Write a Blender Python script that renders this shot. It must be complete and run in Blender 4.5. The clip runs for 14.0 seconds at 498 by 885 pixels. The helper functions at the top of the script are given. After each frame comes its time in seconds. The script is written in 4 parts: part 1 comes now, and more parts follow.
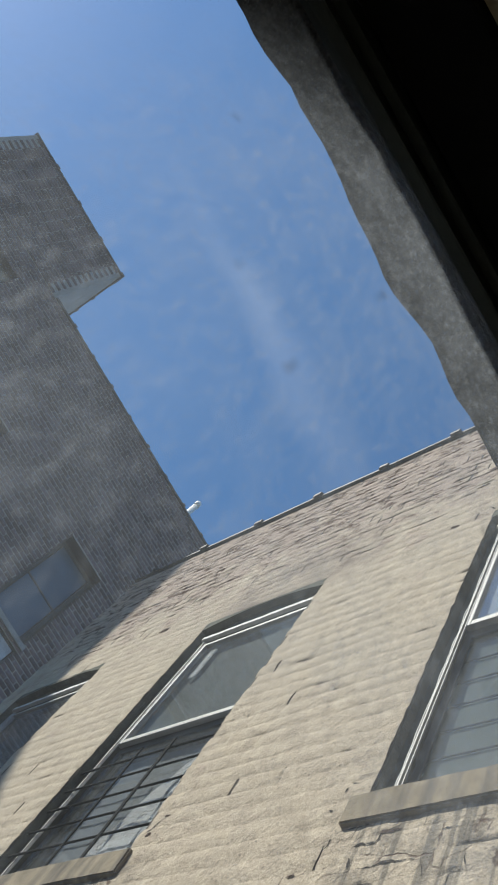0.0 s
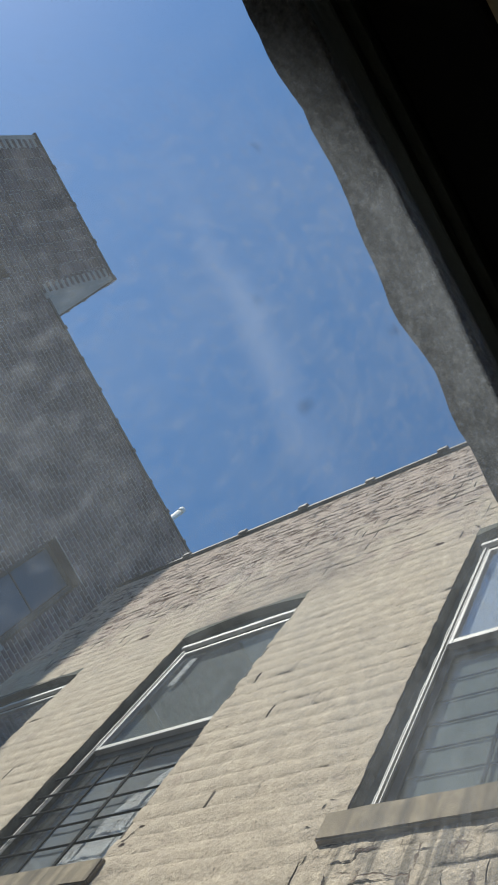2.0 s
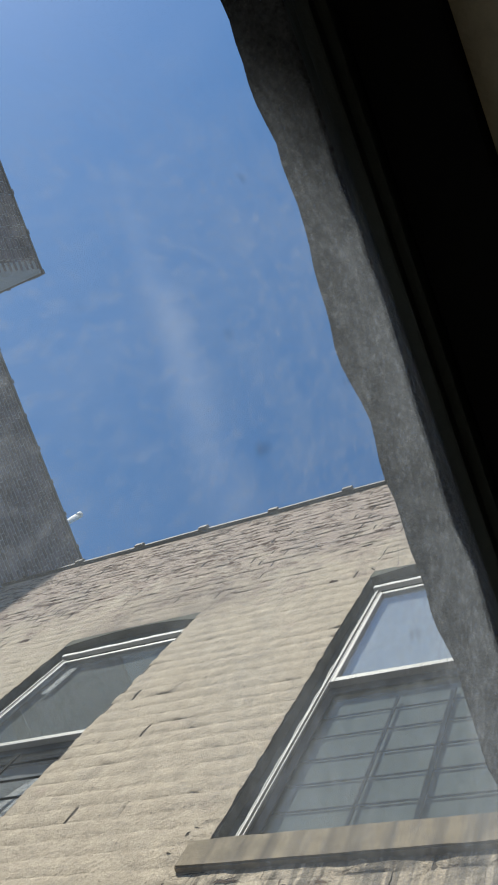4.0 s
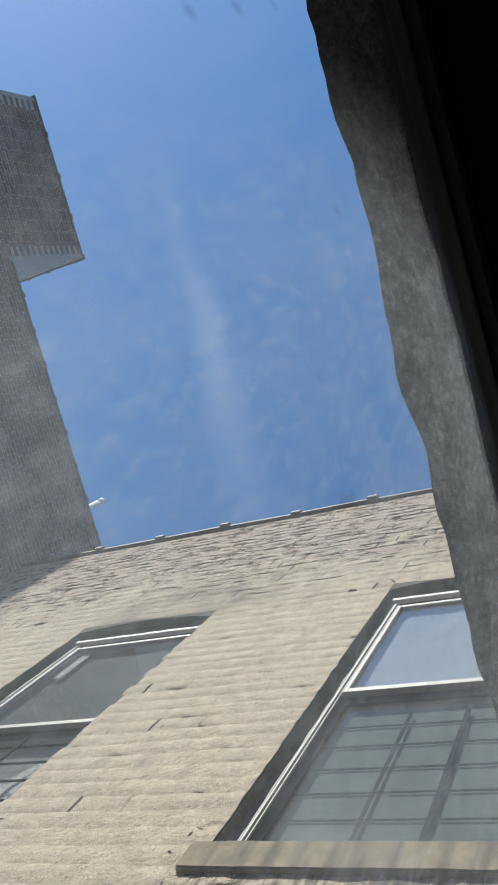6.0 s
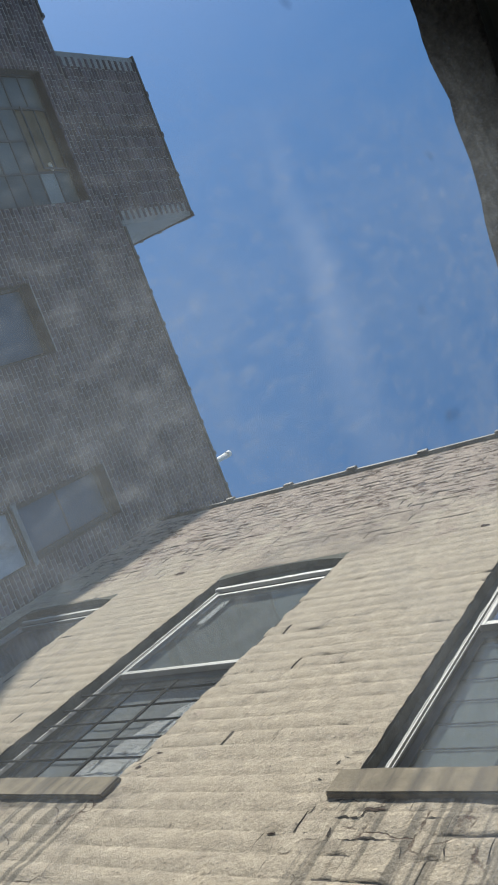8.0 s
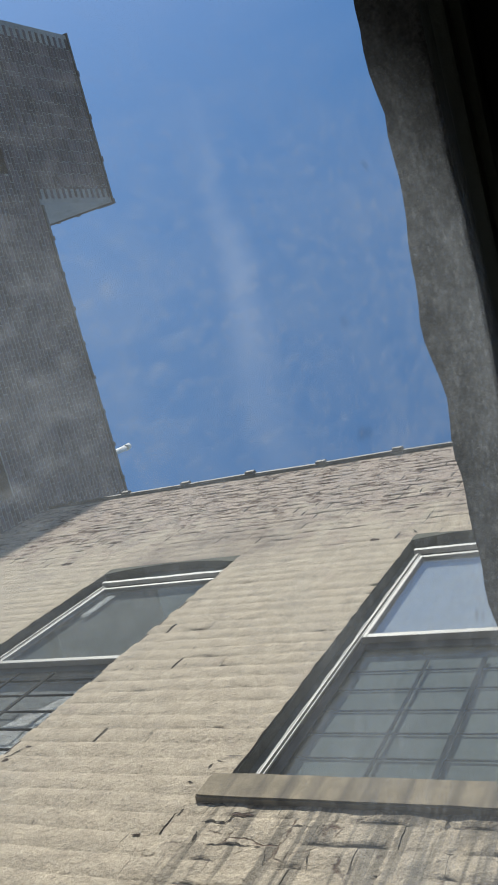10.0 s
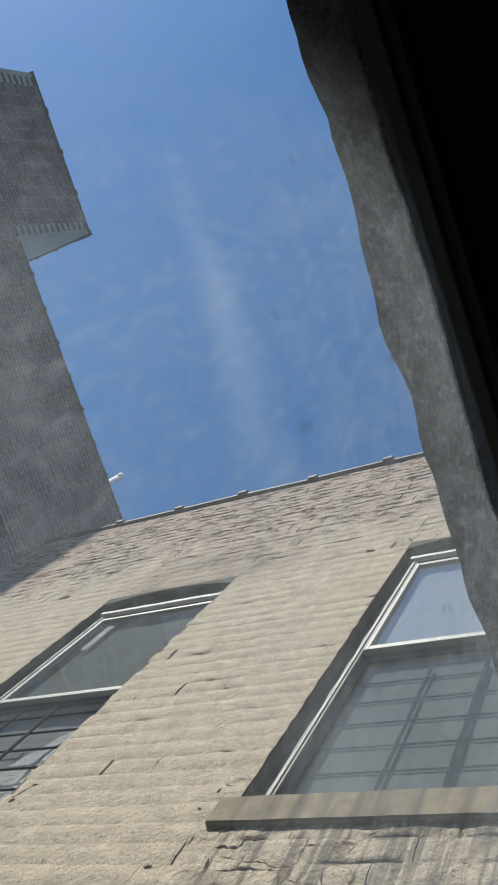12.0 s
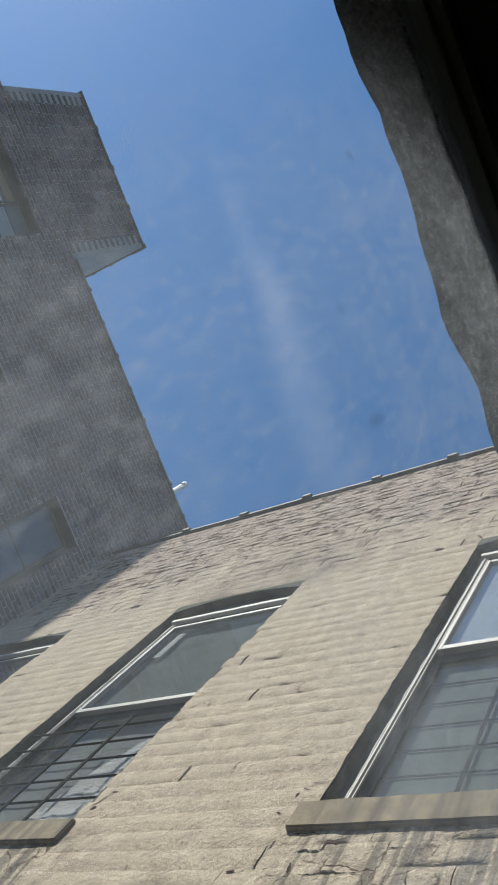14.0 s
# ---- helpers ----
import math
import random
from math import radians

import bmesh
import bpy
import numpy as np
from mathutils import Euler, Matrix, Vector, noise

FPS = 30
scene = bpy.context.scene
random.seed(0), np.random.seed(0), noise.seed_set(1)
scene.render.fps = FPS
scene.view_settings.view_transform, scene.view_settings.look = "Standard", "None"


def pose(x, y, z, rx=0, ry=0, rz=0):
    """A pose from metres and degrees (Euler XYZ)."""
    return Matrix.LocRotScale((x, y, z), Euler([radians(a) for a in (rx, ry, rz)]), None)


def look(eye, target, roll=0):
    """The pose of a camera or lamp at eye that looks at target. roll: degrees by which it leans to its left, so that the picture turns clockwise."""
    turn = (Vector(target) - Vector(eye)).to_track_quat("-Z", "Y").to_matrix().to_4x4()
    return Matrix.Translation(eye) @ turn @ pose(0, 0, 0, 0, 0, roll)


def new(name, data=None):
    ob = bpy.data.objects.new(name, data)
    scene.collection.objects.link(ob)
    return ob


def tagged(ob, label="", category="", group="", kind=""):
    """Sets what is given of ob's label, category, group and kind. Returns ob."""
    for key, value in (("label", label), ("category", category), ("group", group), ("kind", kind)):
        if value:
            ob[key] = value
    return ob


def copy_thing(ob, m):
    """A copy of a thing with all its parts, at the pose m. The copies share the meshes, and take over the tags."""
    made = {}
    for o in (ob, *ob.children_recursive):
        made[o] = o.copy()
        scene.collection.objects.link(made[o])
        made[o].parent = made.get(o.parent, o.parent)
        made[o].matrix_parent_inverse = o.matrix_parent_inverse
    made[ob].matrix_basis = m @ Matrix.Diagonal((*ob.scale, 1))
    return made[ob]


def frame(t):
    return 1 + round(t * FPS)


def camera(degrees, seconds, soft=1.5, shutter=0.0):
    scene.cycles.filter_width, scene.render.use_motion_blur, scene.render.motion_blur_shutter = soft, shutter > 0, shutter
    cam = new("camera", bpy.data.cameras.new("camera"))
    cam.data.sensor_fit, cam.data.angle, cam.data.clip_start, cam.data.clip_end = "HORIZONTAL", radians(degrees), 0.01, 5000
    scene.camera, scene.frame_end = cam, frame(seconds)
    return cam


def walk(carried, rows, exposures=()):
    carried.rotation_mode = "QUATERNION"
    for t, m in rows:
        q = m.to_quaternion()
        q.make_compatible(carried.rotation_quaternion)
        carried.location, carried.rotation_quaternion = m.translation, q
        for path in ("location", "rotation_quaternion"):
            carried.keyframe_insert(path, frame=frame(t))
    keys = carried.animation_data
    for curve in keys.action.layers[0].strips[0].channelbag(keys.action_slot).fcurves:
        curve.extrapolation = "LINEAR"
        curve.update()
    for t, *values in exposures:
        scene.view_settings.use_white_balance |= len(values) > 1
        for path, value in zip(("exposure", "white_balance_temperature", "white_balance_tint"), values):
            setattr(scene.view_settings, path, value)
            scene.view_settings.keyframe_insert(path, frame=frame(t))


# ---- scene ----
cam = camera(31.9, 14.0, soft=1.9)
PATH = [
    (0, (0.252, -0.286, 1.526), (0.428, 0.764, 3.219), 51.3),
    (0.5, (0.251, -0.285, 1.529), (0.41, 0.774, 3.218), 51.7),
    (1, (0.248, -0.285, 1.528), (0.4, 0.767, 3.222), 52.1),
    (1.5, (0.243, -0.283, 1.53), (0.407, 0.753, 3.234), 52.4),
    (2, (0.237, -0.279, 1.532), (0.414, 0.74, 3.244), 53.1),
    (2.5, (0.227, -0.269, 1.529), (0.412, 0.722, 3.256), 56.4),
    (3, (0.222, -0.268, 1.527), (0.424, 0.619, 3.308), 55.8),
    (3.2, (0.224, -0.269, 1.525), (0.441, 0.566, 3.33), 54.7),
    (5.5, (0.221, -0.244, 1.561), (0.438, 0.613, 3.357), 60.1),
    (6, (0.202, -0.242, 1.543), (0.414, 0.642, 3.329), 61.9),
    (6.5, (0.221, -0.236, 1.579), (0.41, 0.757, 3.307), 63.4),
    (7, (0.202, -0.269, 1.495), (0.416, 0.902, 3.103), 61.1),
    (7.5, (0.204, -0.269, 1.491), (0.435, 0.886, 3.104), 59.2),
    (8, (0.203, -0.267, 1.495), (0.438, 0.875, 3.118), 59.4),
    (8.5, (0.207, -0.265, 1.508), (0.499, 0.742, 3.211), 58.1),
    (8.7, (0.204, -0.267, 1.504), (0.505, 0.709, 3.224), 57.9),
    (10.8, (0.203, -0.25, 1.515), (0.499, 0.695, 3.253), 60.1),
    (11, (0.204, -0.254, 1.512), (0.481, 0.686, 3.255), 60.8),
    (11.5, (0.215, -0.268, 1.517), (0.476, 0.667, 3.266), 59.4),
    (12, (0.218, -0.269, 1.524), (0.484, 0.663, 3.274), 57.1),
    (12.5, (0.224, -0.27, 1.52), (0.475, 0.696, 3.253), 56.9),
    (13, (0.223, -0.271, 1.519), (0.465, 0.707, 3.246), 56.0),
    (13.5, (0.229, -0.274, 1.516), (0.441, 0.765, 3.212), 57.1),
    (14, (0.219, -0.266, 1.519), (0.426, 0.78, 3.211), 58.6),
]
walk(cam, [(t, look(eye, aim, roll)) for t, eye, aim, roll in PATH], [(0, 0.47), (3.2, 0.43), (5.5, 0.56), (7.0, 0.68), (7.5, 0.55), (8.2, 0.44), (14, 0.43)])

# ---------------------------------------------------------------- light
SUN_DIR = Vector((-1.0, 0.707, 1.228)).normalized()
world = bpy.data.worlds.new("sky")
scene.world = world
world.use_nodes = True
wn, wl = world.node_tree.nodes, world.node_tree.links
wn.clear()
sky = wn.new("ShaderNodeTexSky")
sky.sky_type = "NISHITA"
sky.sun_disc = False
sky.sun_elevation = math.asin(SUN_DIR.z)
sky.sun_rotation = radians(305.3)
sky.altitude = 50
sky.air_density = 1.0
sky.dust_density = 0.2
sky.ozone_density = 4.0
coord = wn.new("ShaderNodeTexCoord")
stretch = wn.new("ShaderNodeMapping")
stretch.inputs["Rotation"].default_value = (0, 0, radians(20))
stretch.inputs["Scale"].default_value = (5.0, 1.6, 2.2)
wisps = wn.new("ShaderNodeTexNoise")
wisps.inputs["Scale"].default_value = 1.15
wisps.inputs["Detail"].default_value = 9
wisps.inputs["Roughness"].default_value = 0.58
wisps.inputs["Distortion"].default_value = 0.6
veil = wn.new("ShaderNodeMapRange")
veil.inputs["From Min"].default_value = 0.47
veil.inputs["From Max"].default_value = 0.78
veil.inputs["To Max"].default_value = 0.055
cloud = wn.new("ShaderNodeMixRGB")
cloud.inputs["Color2"].default_value = (5.2, 5.6, 6.4, 1)
back = wn.new("ShaderNodeBackground")
back.inputs["Strength"].default_value = 0.108
wout = wn.new("ShaderNodeOutputWorld")
wl.new(coord.outputs["Generated"], stretch.inputs["Vector"])
wl.new(stretch.outputs["Vector"], wisps.inputs["Vector"])
wl.new(wisps.outputs["Fac"], veil.inputs["Value"])
# one long thin streak of high cloud, lying across the view
axes = wn.new("ShaderNodeSeparateXYZ")
slope = wn.new("ShaderNodeMath")
slope.operation = "DIVIDE"
waver = wn.new("ShaderNodeMath")
waver.operation = "MULTIPLY_ADD"
waver.inputs[1].default_value = 0.10
dist = wn.new("ShaderNodeMath")
dist.operation = "SUBTRACT"
dist.inputs[1].default_value = 0.556
away = wn.new("ShaderNodeMath")
away.operation = "ABSOLUTE"
band = wn.new("ShaderNodeMapRange")
band.interpolation_type = "SMOOTHSTEP"
band.inputs["From Min"].default_value = 1.0
band.inputs["From Max"].default_value = 0.0
band.inputs["To Max"].default_value = 0.29
spread_out = wn.new("ShaderNodeMapRange")
spread_out.inputs["From Min"].default_value = -0.28
spread_out.inputs["From Max"].default_value = 0.10
spread_out.inputs["To Min"].default_value = 0.012
spread_out.inputs["To Max"].default_value = 0.060
wide = wn.new("ShaderNodeMath")
wide.operation = "DIVIDE"
tail = wn.new("ShaderNodeMapRange")
tail.interpolation_type = "SMOOTHSTEP"
tail.inputs["From Min"].default_value = -0.27
tail.inputs["From Max"].default_value = 0.02
thin_out = wn.new("ShaderNodeMapRange")
thin_out.inputs["From Min"].default_value = 0.04
thin_out.inputs["From Max"].default_value = 0.20
thin_out.inputs["To Min"].default_value = 1.0
thin_out.inputs["To Max"].default_value = 0.35
fading = wn.new("ShaderNodeMath")
fading.operation = "MULTIPLY"
broken = wn.new("ShaderNodeMath")
broken.operation = "MULTIPLY"
thick = wn.new("ShaderNodeMath")
thick.operation = "MULTIPLY"
total = wn.new("ShaderNodeMath")
total.use_clamp = True
wl.new(coord.outputs["Generated"], axes.inputs[0])
wl.new(axes.outputs["Y"], slope.inputs[0])
wl.new(axes.outputs["Z"], slope.inputs[1])
wl.new(wisps.outputs["Fac"], waver.inputs[0])
wl.new(slope.outputs[0], waver.inputs[2])
wl.new(waver.outputs[0], dist.inputs[0])
wl.new(dist.outputs[0], away.inputs[0])
wl.new(axes.outputs["X"], spread_out.inputs["Value"])
wl.new(away.outputs[0], wide.inputs[0])
wl.new(spread_out.outputs["Result"], wide.inputs[1])
wl.new(wide.outputs[0], band.inputs["Value"])
wl.new(axes.outputs["X"], tail.inputs["Value"])
wl.new(band.outputs["Result"], broken.inputs[0])
wl.new(axes.outputs["X"], thin_out.inputs["Value"])
wl.new(tail.outputs["Result"], fading.inputs[0])
wl.new(thin_out.outputs["Result"], fading.inputs[1])
wl.new(fading.outputs[0], broken.inputs[1])
wl.new(broken.outputs[0], thick.inputs[0])
wl.new(wisps.outputs["Fac"], thick.inputs[1])
wl.new(thick.outputs[0], total.inputs[0])
wl.new(veil.outputs["Result"], total.inputs[1])
wl.new(total.outputs[0], cloud.inputs["Fac"])
deep = wn.new("ShaderNodeHueSaturation")
deep.inputs["Hue"].default_value = 0.496
deep.inputs["Saturation"].default_value = 1.2
wl.new(sky.outputs["Color"], deep.inputs["Color"])
wl.new(deep.outputs["Color"], cloud.inputs["Color1"])
wl.new(cloud.outputs["Color"], back.inputs["Color"])
wl.new(back.outputs["Background"], wout.inputs["Surface"])

sun = new("sun", bpy.data.lights.new("sun", "SUN"))
sun.data.energy = 4.2
sun.data.angle = radians(0.53)
sun.data.color = (1.0, 0.945, 0.86)
sun.matrix_world = look(SUN_DIR * 30, (0, 0, 0))


# ---------------------------------------------------------------- materials
def mat(name, color, rough=0.8, metal=0.0, vary=0.25, scale=6.0, fine=90.0, bump=0.3, tint=None, rnd=0.0, spread=0.02, spec=0.35):
    """A surface with coarse stains, fine grain and relief, in world-sized patterns. rnd: how far pieces differ."""
    m = bpy.data.materials.new(name)
    m.use_nodes = True
    n, l = m.node_tree.nodes, m.node_tree.links
    b = n["Principled BSDF"]
    b.inputs["Roughness"].default_value = rough
    b.inputs["Metallic"].default_value = metal
    b.inputs["Specular IOR Level"].default_value = spec
    geo = n.new("ShaderNodeNewGeometry")
    big = n.new("ShaderNodeTexNoise")
    big.inputs["Scale"].default_value = scale
    big.inputs["Detail"].default_value = 6
    big.inputs["Roughness"].default_value = 0.65
    small = n.new("ShaderNodeTexNoise")
    small.inputs["Scale"].default_value = fine
    small.inputs["Detail"].default_value = 4
    l.new(geo.outputs["Position"], big.inputs["Vector"])
    l.new(geo.outputs["Position"], small.inputs["Vector"])
    ramp = n.new("ShaderNodeMapRange")
    ramp.inputs["From Min"].default_value = 0.3
    ramp.inputs["From Max"].default_value = 0.7
    l.new(big.outputs["Fac"], ramp.inputs["Value"])
    mix = n.new("ShaderNodeMixRGB")
    dark = tint if tint else tuple(c * (1 - vary) for c in color)
    mix.inputs["Color1"].default_value = (*dark, 1)
    mix.inputs["Color2"].default_value = (*[min(1, c * (1 + vary * 0.35)) for c in color], 1)
    l.new(ramp.outputs["Result"], mix.inputs["Fac"])
    hsv = n.new("ShaderNodeHueSaturation")
    l.new(mix.outputs["Color"], hsv.inputs["Color"])
    speck = n.new("ShaderNodeMapRange")
    speck.inputs["To Min"].default_value = 1 - vary * 0.5
    speck.inputs["To Max"].default_value = 1 + vary * 0.5
    l.new(small.outputs["Fac"], speck.inputs["Value"])
    if rnd:
        info = n.new("ShaderNodeObjectInfo")
        both = n.new("ShaderNodeMath")
        both.operation = "ADD"
        l.new(info.outputs["Random"], both.inputs[0])
        l.new(geo.outputs["Random Per Island"], both.inputs[1])
        frac = n.new("ShaderNodeMath")
        frac.operation = "FRACT"
        l.new(both.outputs[0], frac.inputs[0])
        each = n.new("ShaderNodeMapRange")
        each.inputs["To Min"].default_value = 1 - rnd
        each.inputs["To Max"].default_value = 1 + rnd
        l.new(frac.outputs[0], each.inputs["Value"])
        times = n.new("ShaderNodeMath")
        times.operation = "MULTIPLY"
        l.new(each.outputs["Result"], times.inputs[0])
        l.new(speck.outputs["Result"], times.inputs[1])
        l.new(times.outputs[0], hsv.inputs["Value"])
    else:
        l.new(speck.outputs["Result"], hsv.inputs["Value"])
    l.new(hsv.outputs["Color"], b.inputs["Base Color"])
    if bump:
        bp = n.new("ShaderNodeBump")
        bp.inputs["Strength"].default_value = bump
        bp.inputs["Distance"].default_value = spread
        total = n.new("ShaderNodeMath")
        total.operation = "ADD"
        l.new(small.outputs["Fac"], total.inputs[0])
        l.new(big.outputs["Fac"], total.inputs[1])
        l.new(total.outputs[0], bp.inputs["Height"])
        l.new(bp.outputs["Normal"], b.inputs["Normal"])
    return m


def window_glass(name, tint=(0.93, 0.94, 0.94), least=0.08, most=0.16, gloss=0.9, film_color=(0.50, 0.55, 0.57)):
    """Clear pane: what lies behind it, and the reflection that grows with the angle."""
    m = bpy.data.materials.new(name)
    m.use_nodes = True
    n, l = m.node_tree.nodes, m.node_tree.links
    n.remove(n["Principled BSDF"])
    clear = n.new("ShaderNodeBsdfTransparent")
    clear.inputs["Color"].default_value = (*tint, 1)
    shine = n.new("ShaderNodeBsdfGlossy")
    shine.inputs["Roughness"].default_value = 0.045
    shine.inputs["Color"].default_value = (0.95, 0.97, 1, 1)
    fr = n.new("ShaderNodeLayerWeight")
    fr.inputs["Blend"].default_value = 0.5
    power = n.new("ShaderNodeMath")
    power.operation = "POWER"
    power.inputs[1].default_value = 2.7
    twice = n.new("ShaderNodeMath")
    twice.operation = "MULTIPLY_ADD"
    twice.use_clamp = True
    twice.inputs[1].default_value = gloss
    twice.inputs[2].default_value = gloss * 0.055
    mix = n.new("ShaderNodeMixShader")
    l.new(fr.outputs["Facing"], power.inputs[0])
    l.new(power.outputs[0], twice.inputs[0])
    l.new(twice.outputs[0], mix.inputs["Fac"])
    l.new(clear.outputs[0], mix.inputs[1])
    l.new(shine.outputs[0], mix.inputs[2])
    haze = n.new("ShaderNodeBsdfDiffuse")
    haze.inputs["Color"].default_value = (*film_color, 1)
    geo = n.new("ShaderNodeNewGeometry")
    film = n.new("ShaderNodeTexNoise")
    film.inputs["Scale"].default_value = 7
    film.inputs["Detail"].default_value = 4
    l.new(geo.outputs["Position"], film.inputs["Vector"])
    much = n.new("ShaderNodeMapRange")
    much.inputs["From Min"].default_value = 0.3
    much.inputs["From Max"].default_value = 0.7
    much.inputs["To Min"].default_value = least
    much.inputs["To Max"].default_value = most
    l.new(film.outputs["Fac"], much.inputs["Value"])
    dusty = n.new("ShaderNodeMixShader")
    l.new(much.outputs["Result"], dusty.inputs["Fac"])
    l.new(mix.outputs[0], dusty.inputs[1])
    l.new(haze.outputs[0], dusty.inputs[2])
    l.new(dusty.outputs[0], n["Material Output"].inputs["Surface"])
    return m


def dirty_glass(name):
    """The pane that one looks through: smears and specks of dust that catch the sun, with a shade edge painted in."""
    m = bpy.data.materials.new(name)
    m.use_nodes = True
    n, l = m.node_tree.nodes, m.node_tree.links
    n.remove(n["Principled BSDF"])
    geo = n.new("ShaderNodeNewGeometry")
    warp = n.new("ShaderNodeMapping")
    warp.inputs["Rotation"].default_value = (0, radians(25), 0)
    warp.inputs["Scale"].default_value = (1.0, 1.0, 0.55)
    l.new(geo.outputs["Position"], warp.inputs["Vector"])
    smear = n.new("ShaderNodeTexNoise")
    smear.inputs["Scale"].default_value = 55
    smear.inputs["Detail"].default_value = 2.2
    smear.inputs["Distortion"].default_value = 0.7
    l.new(warp.outputs["Vector"], smear.inputs["Vector"])
    film = n.new("ShaderNodeMapRange")
    film.inputs["From Min"].default_value = 0.38
    film.inputs["From Max"].default_value = 0.68
    film.inputs["To Min"].default_value = 0.070
    film.inputs["To Max"].default_value = 0.132
    grit = n.new("ShaderNodeTexNoise")
    grit.inputs["Scale"].default_value = 95
    grit.inputs["Detail"].default_value = 5
    grit.inputs["Roughness"].default_value = 0.65
    l.new(warp.outputs["Vector"], grit.inputs["Vector"])
    blend = n.new("ShaderNodeMixRGB")
    blend.inputs["Fac"].default_value = 0.32
    l.new(smear.outputs["Fac"], blend.inputs["Color1"])
    l.new(grit.outputs["Fac"], blend.inputs["Color2"])
    l.new(blend.outputs["Color"], film.inputs["Value"])
    speck = n.new("ShaderNodeTexNoise")
    speck.inputs["Scale"].default_value = 210
    speck.inputs["Detail"].default_value = 3
    drawn = n.new("ShaderNodeMapping")
    drawn.inputs["Scale"].default_value = (1.0, 1.0, 0.46)
    l.new(geo.outputs["Position"], drawn.inputs["Vector"])
    l.new(drawn.outputs["Vector"], speck.inputs["Vector"])
    dots = n.new("ShaderNodeMapRange")
    dots.inputs["From Min"].default_value = 0.52
    dots.inputs["From Max"].default_value = 0.70
    dots.inputs["To Max"].default_value = 0.08
    l.new(speck.outputs["Fac"], dots.inputs["Value"])
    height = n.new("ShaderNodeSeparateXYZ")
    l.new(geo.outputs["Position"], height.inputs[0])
    # the jamb's shade on the pane is painted in as missing dust
    shade_edge = n.new("ShaderNodeMapRange")
    shade_edge.interpolation_type = "SMOOTHSTEP"
    shade_edge.inputs["From Min"].default_value = 0.07
    shade_edge.inputs["From Max"].default_value = 0.235
    shade_edge.inputs["To Min"].default_value = 0.03
    shade_edge.inputs["To Max"].default_value = 1.22
    l.new(height.outputs["X"], shade_edge.inputs["Value"])
    wiped = n.new("ShaderNodeTexNoise")
    wiped.inputs["Scale"].default_value = 6
    wiped.inputs["Detail"].default_value = 2
    l.new(warp.outputs["Vector"], wiped.inputs["Vector"])
    left_on = n.new("ShaderNodeMapRange")
    left_on.inputs["From Min"].default_value = 0.35
    left_on.inputs["From Max"].default_value = 0.65
    left_on.inputs["To Min"].default_value = 0.65
    left_on.inputs["To Max"].default_value = 1.35
    l.new(wiped.outputs["Fac"], left_on.inputs["Value"])
    amount = n.new("ShaderNodeMath")
    amount.operation = "MULTIPLY"
    l.new(shade_edge.outputs["Result"], amount.inputs[0])
    l.new(left_on.outputs["Result"], amount.inputs[1])
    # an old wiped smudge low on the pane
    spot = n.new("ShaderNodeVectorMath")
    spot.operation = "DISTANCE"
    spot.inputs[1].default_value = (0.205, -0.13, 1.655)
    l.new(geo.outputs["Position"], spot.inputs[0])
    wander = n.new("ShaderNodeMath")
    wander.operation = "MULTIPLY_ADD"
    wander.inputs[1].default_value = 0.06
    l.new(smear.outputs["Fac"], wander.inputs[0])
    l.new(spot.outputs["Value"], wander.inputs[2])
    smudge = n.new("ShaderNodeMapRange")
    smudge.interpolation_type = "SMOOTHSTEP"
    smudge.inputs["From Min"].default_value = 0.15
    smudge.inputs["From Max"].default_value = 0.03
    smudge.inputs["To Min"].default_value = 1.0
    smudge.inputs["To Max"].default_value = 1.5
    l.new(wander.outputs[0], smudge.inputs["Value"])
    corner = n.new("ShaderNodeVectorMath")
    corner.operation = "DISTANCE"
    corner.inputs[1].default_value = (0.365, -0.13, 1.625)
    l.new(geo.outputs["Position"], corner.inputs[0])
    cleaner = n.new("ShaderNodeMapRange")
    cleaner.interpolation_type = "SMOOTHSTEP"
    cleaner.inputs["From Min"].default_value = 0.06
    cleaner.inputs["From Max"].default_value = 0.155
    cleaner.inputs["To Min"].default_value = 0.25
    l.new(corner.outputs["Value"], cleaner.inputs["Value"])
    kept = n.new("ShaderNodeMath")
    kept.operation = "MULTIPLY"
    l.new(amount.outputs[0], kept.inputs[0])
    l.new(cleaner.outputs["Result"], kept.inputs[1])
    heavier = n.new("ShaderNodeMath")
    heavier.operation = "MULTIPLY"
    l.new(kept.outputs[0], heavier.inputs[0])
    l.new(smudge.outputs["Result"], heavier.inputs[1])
    laid = n.new("ShaderNodeMath")
    laid.operation = "MULTIPLY"
    grainy = n.new("ShaderNodeMath")
    grainy.operation = "ADD"
    l.new(film.outputs["Result"], grainy.inputs[0])
    l.new(dots.outputs["Result"], grainy.inputs[1])
    l.new(grainy.outputs[0], laid.inputs[0])
    l.new(heavier.outputs[0], laid.inputs[1])
    clear = n.new("ShaderNodeBsdfTransparent")
    clear.inputs["Color"].default_value = (0.95, 0.965, 0.96, 1)
    dust = n.new("ShaderNodeBsdfTranslucent")
    dust.inputs["Color"].default_value = (0.525, 0.58, 0.635, 1)
    mix = n.new("ShaderNodeMixShader")
    l.new(laid.outputs[0], mix.inputs["Fac"])
    l.new(clear.outputs[0], mix.inputs[1])
    l.new(dust.outputs[0], mix.inputs[2])
    # sparse dark specks of soot
    soot = n.new("ShaderNodeTexVoronoi")
    soot.inputs["Scale"].default_value = 75
    l.new(warp.outputs["Vector"], soot.inputs["Vector"])
    close = n.new("ShaderNodeMapRange")
    close.inputs["From Min"].default_value = 0.30
    close.inputs["From Max"].default_value = 0.06
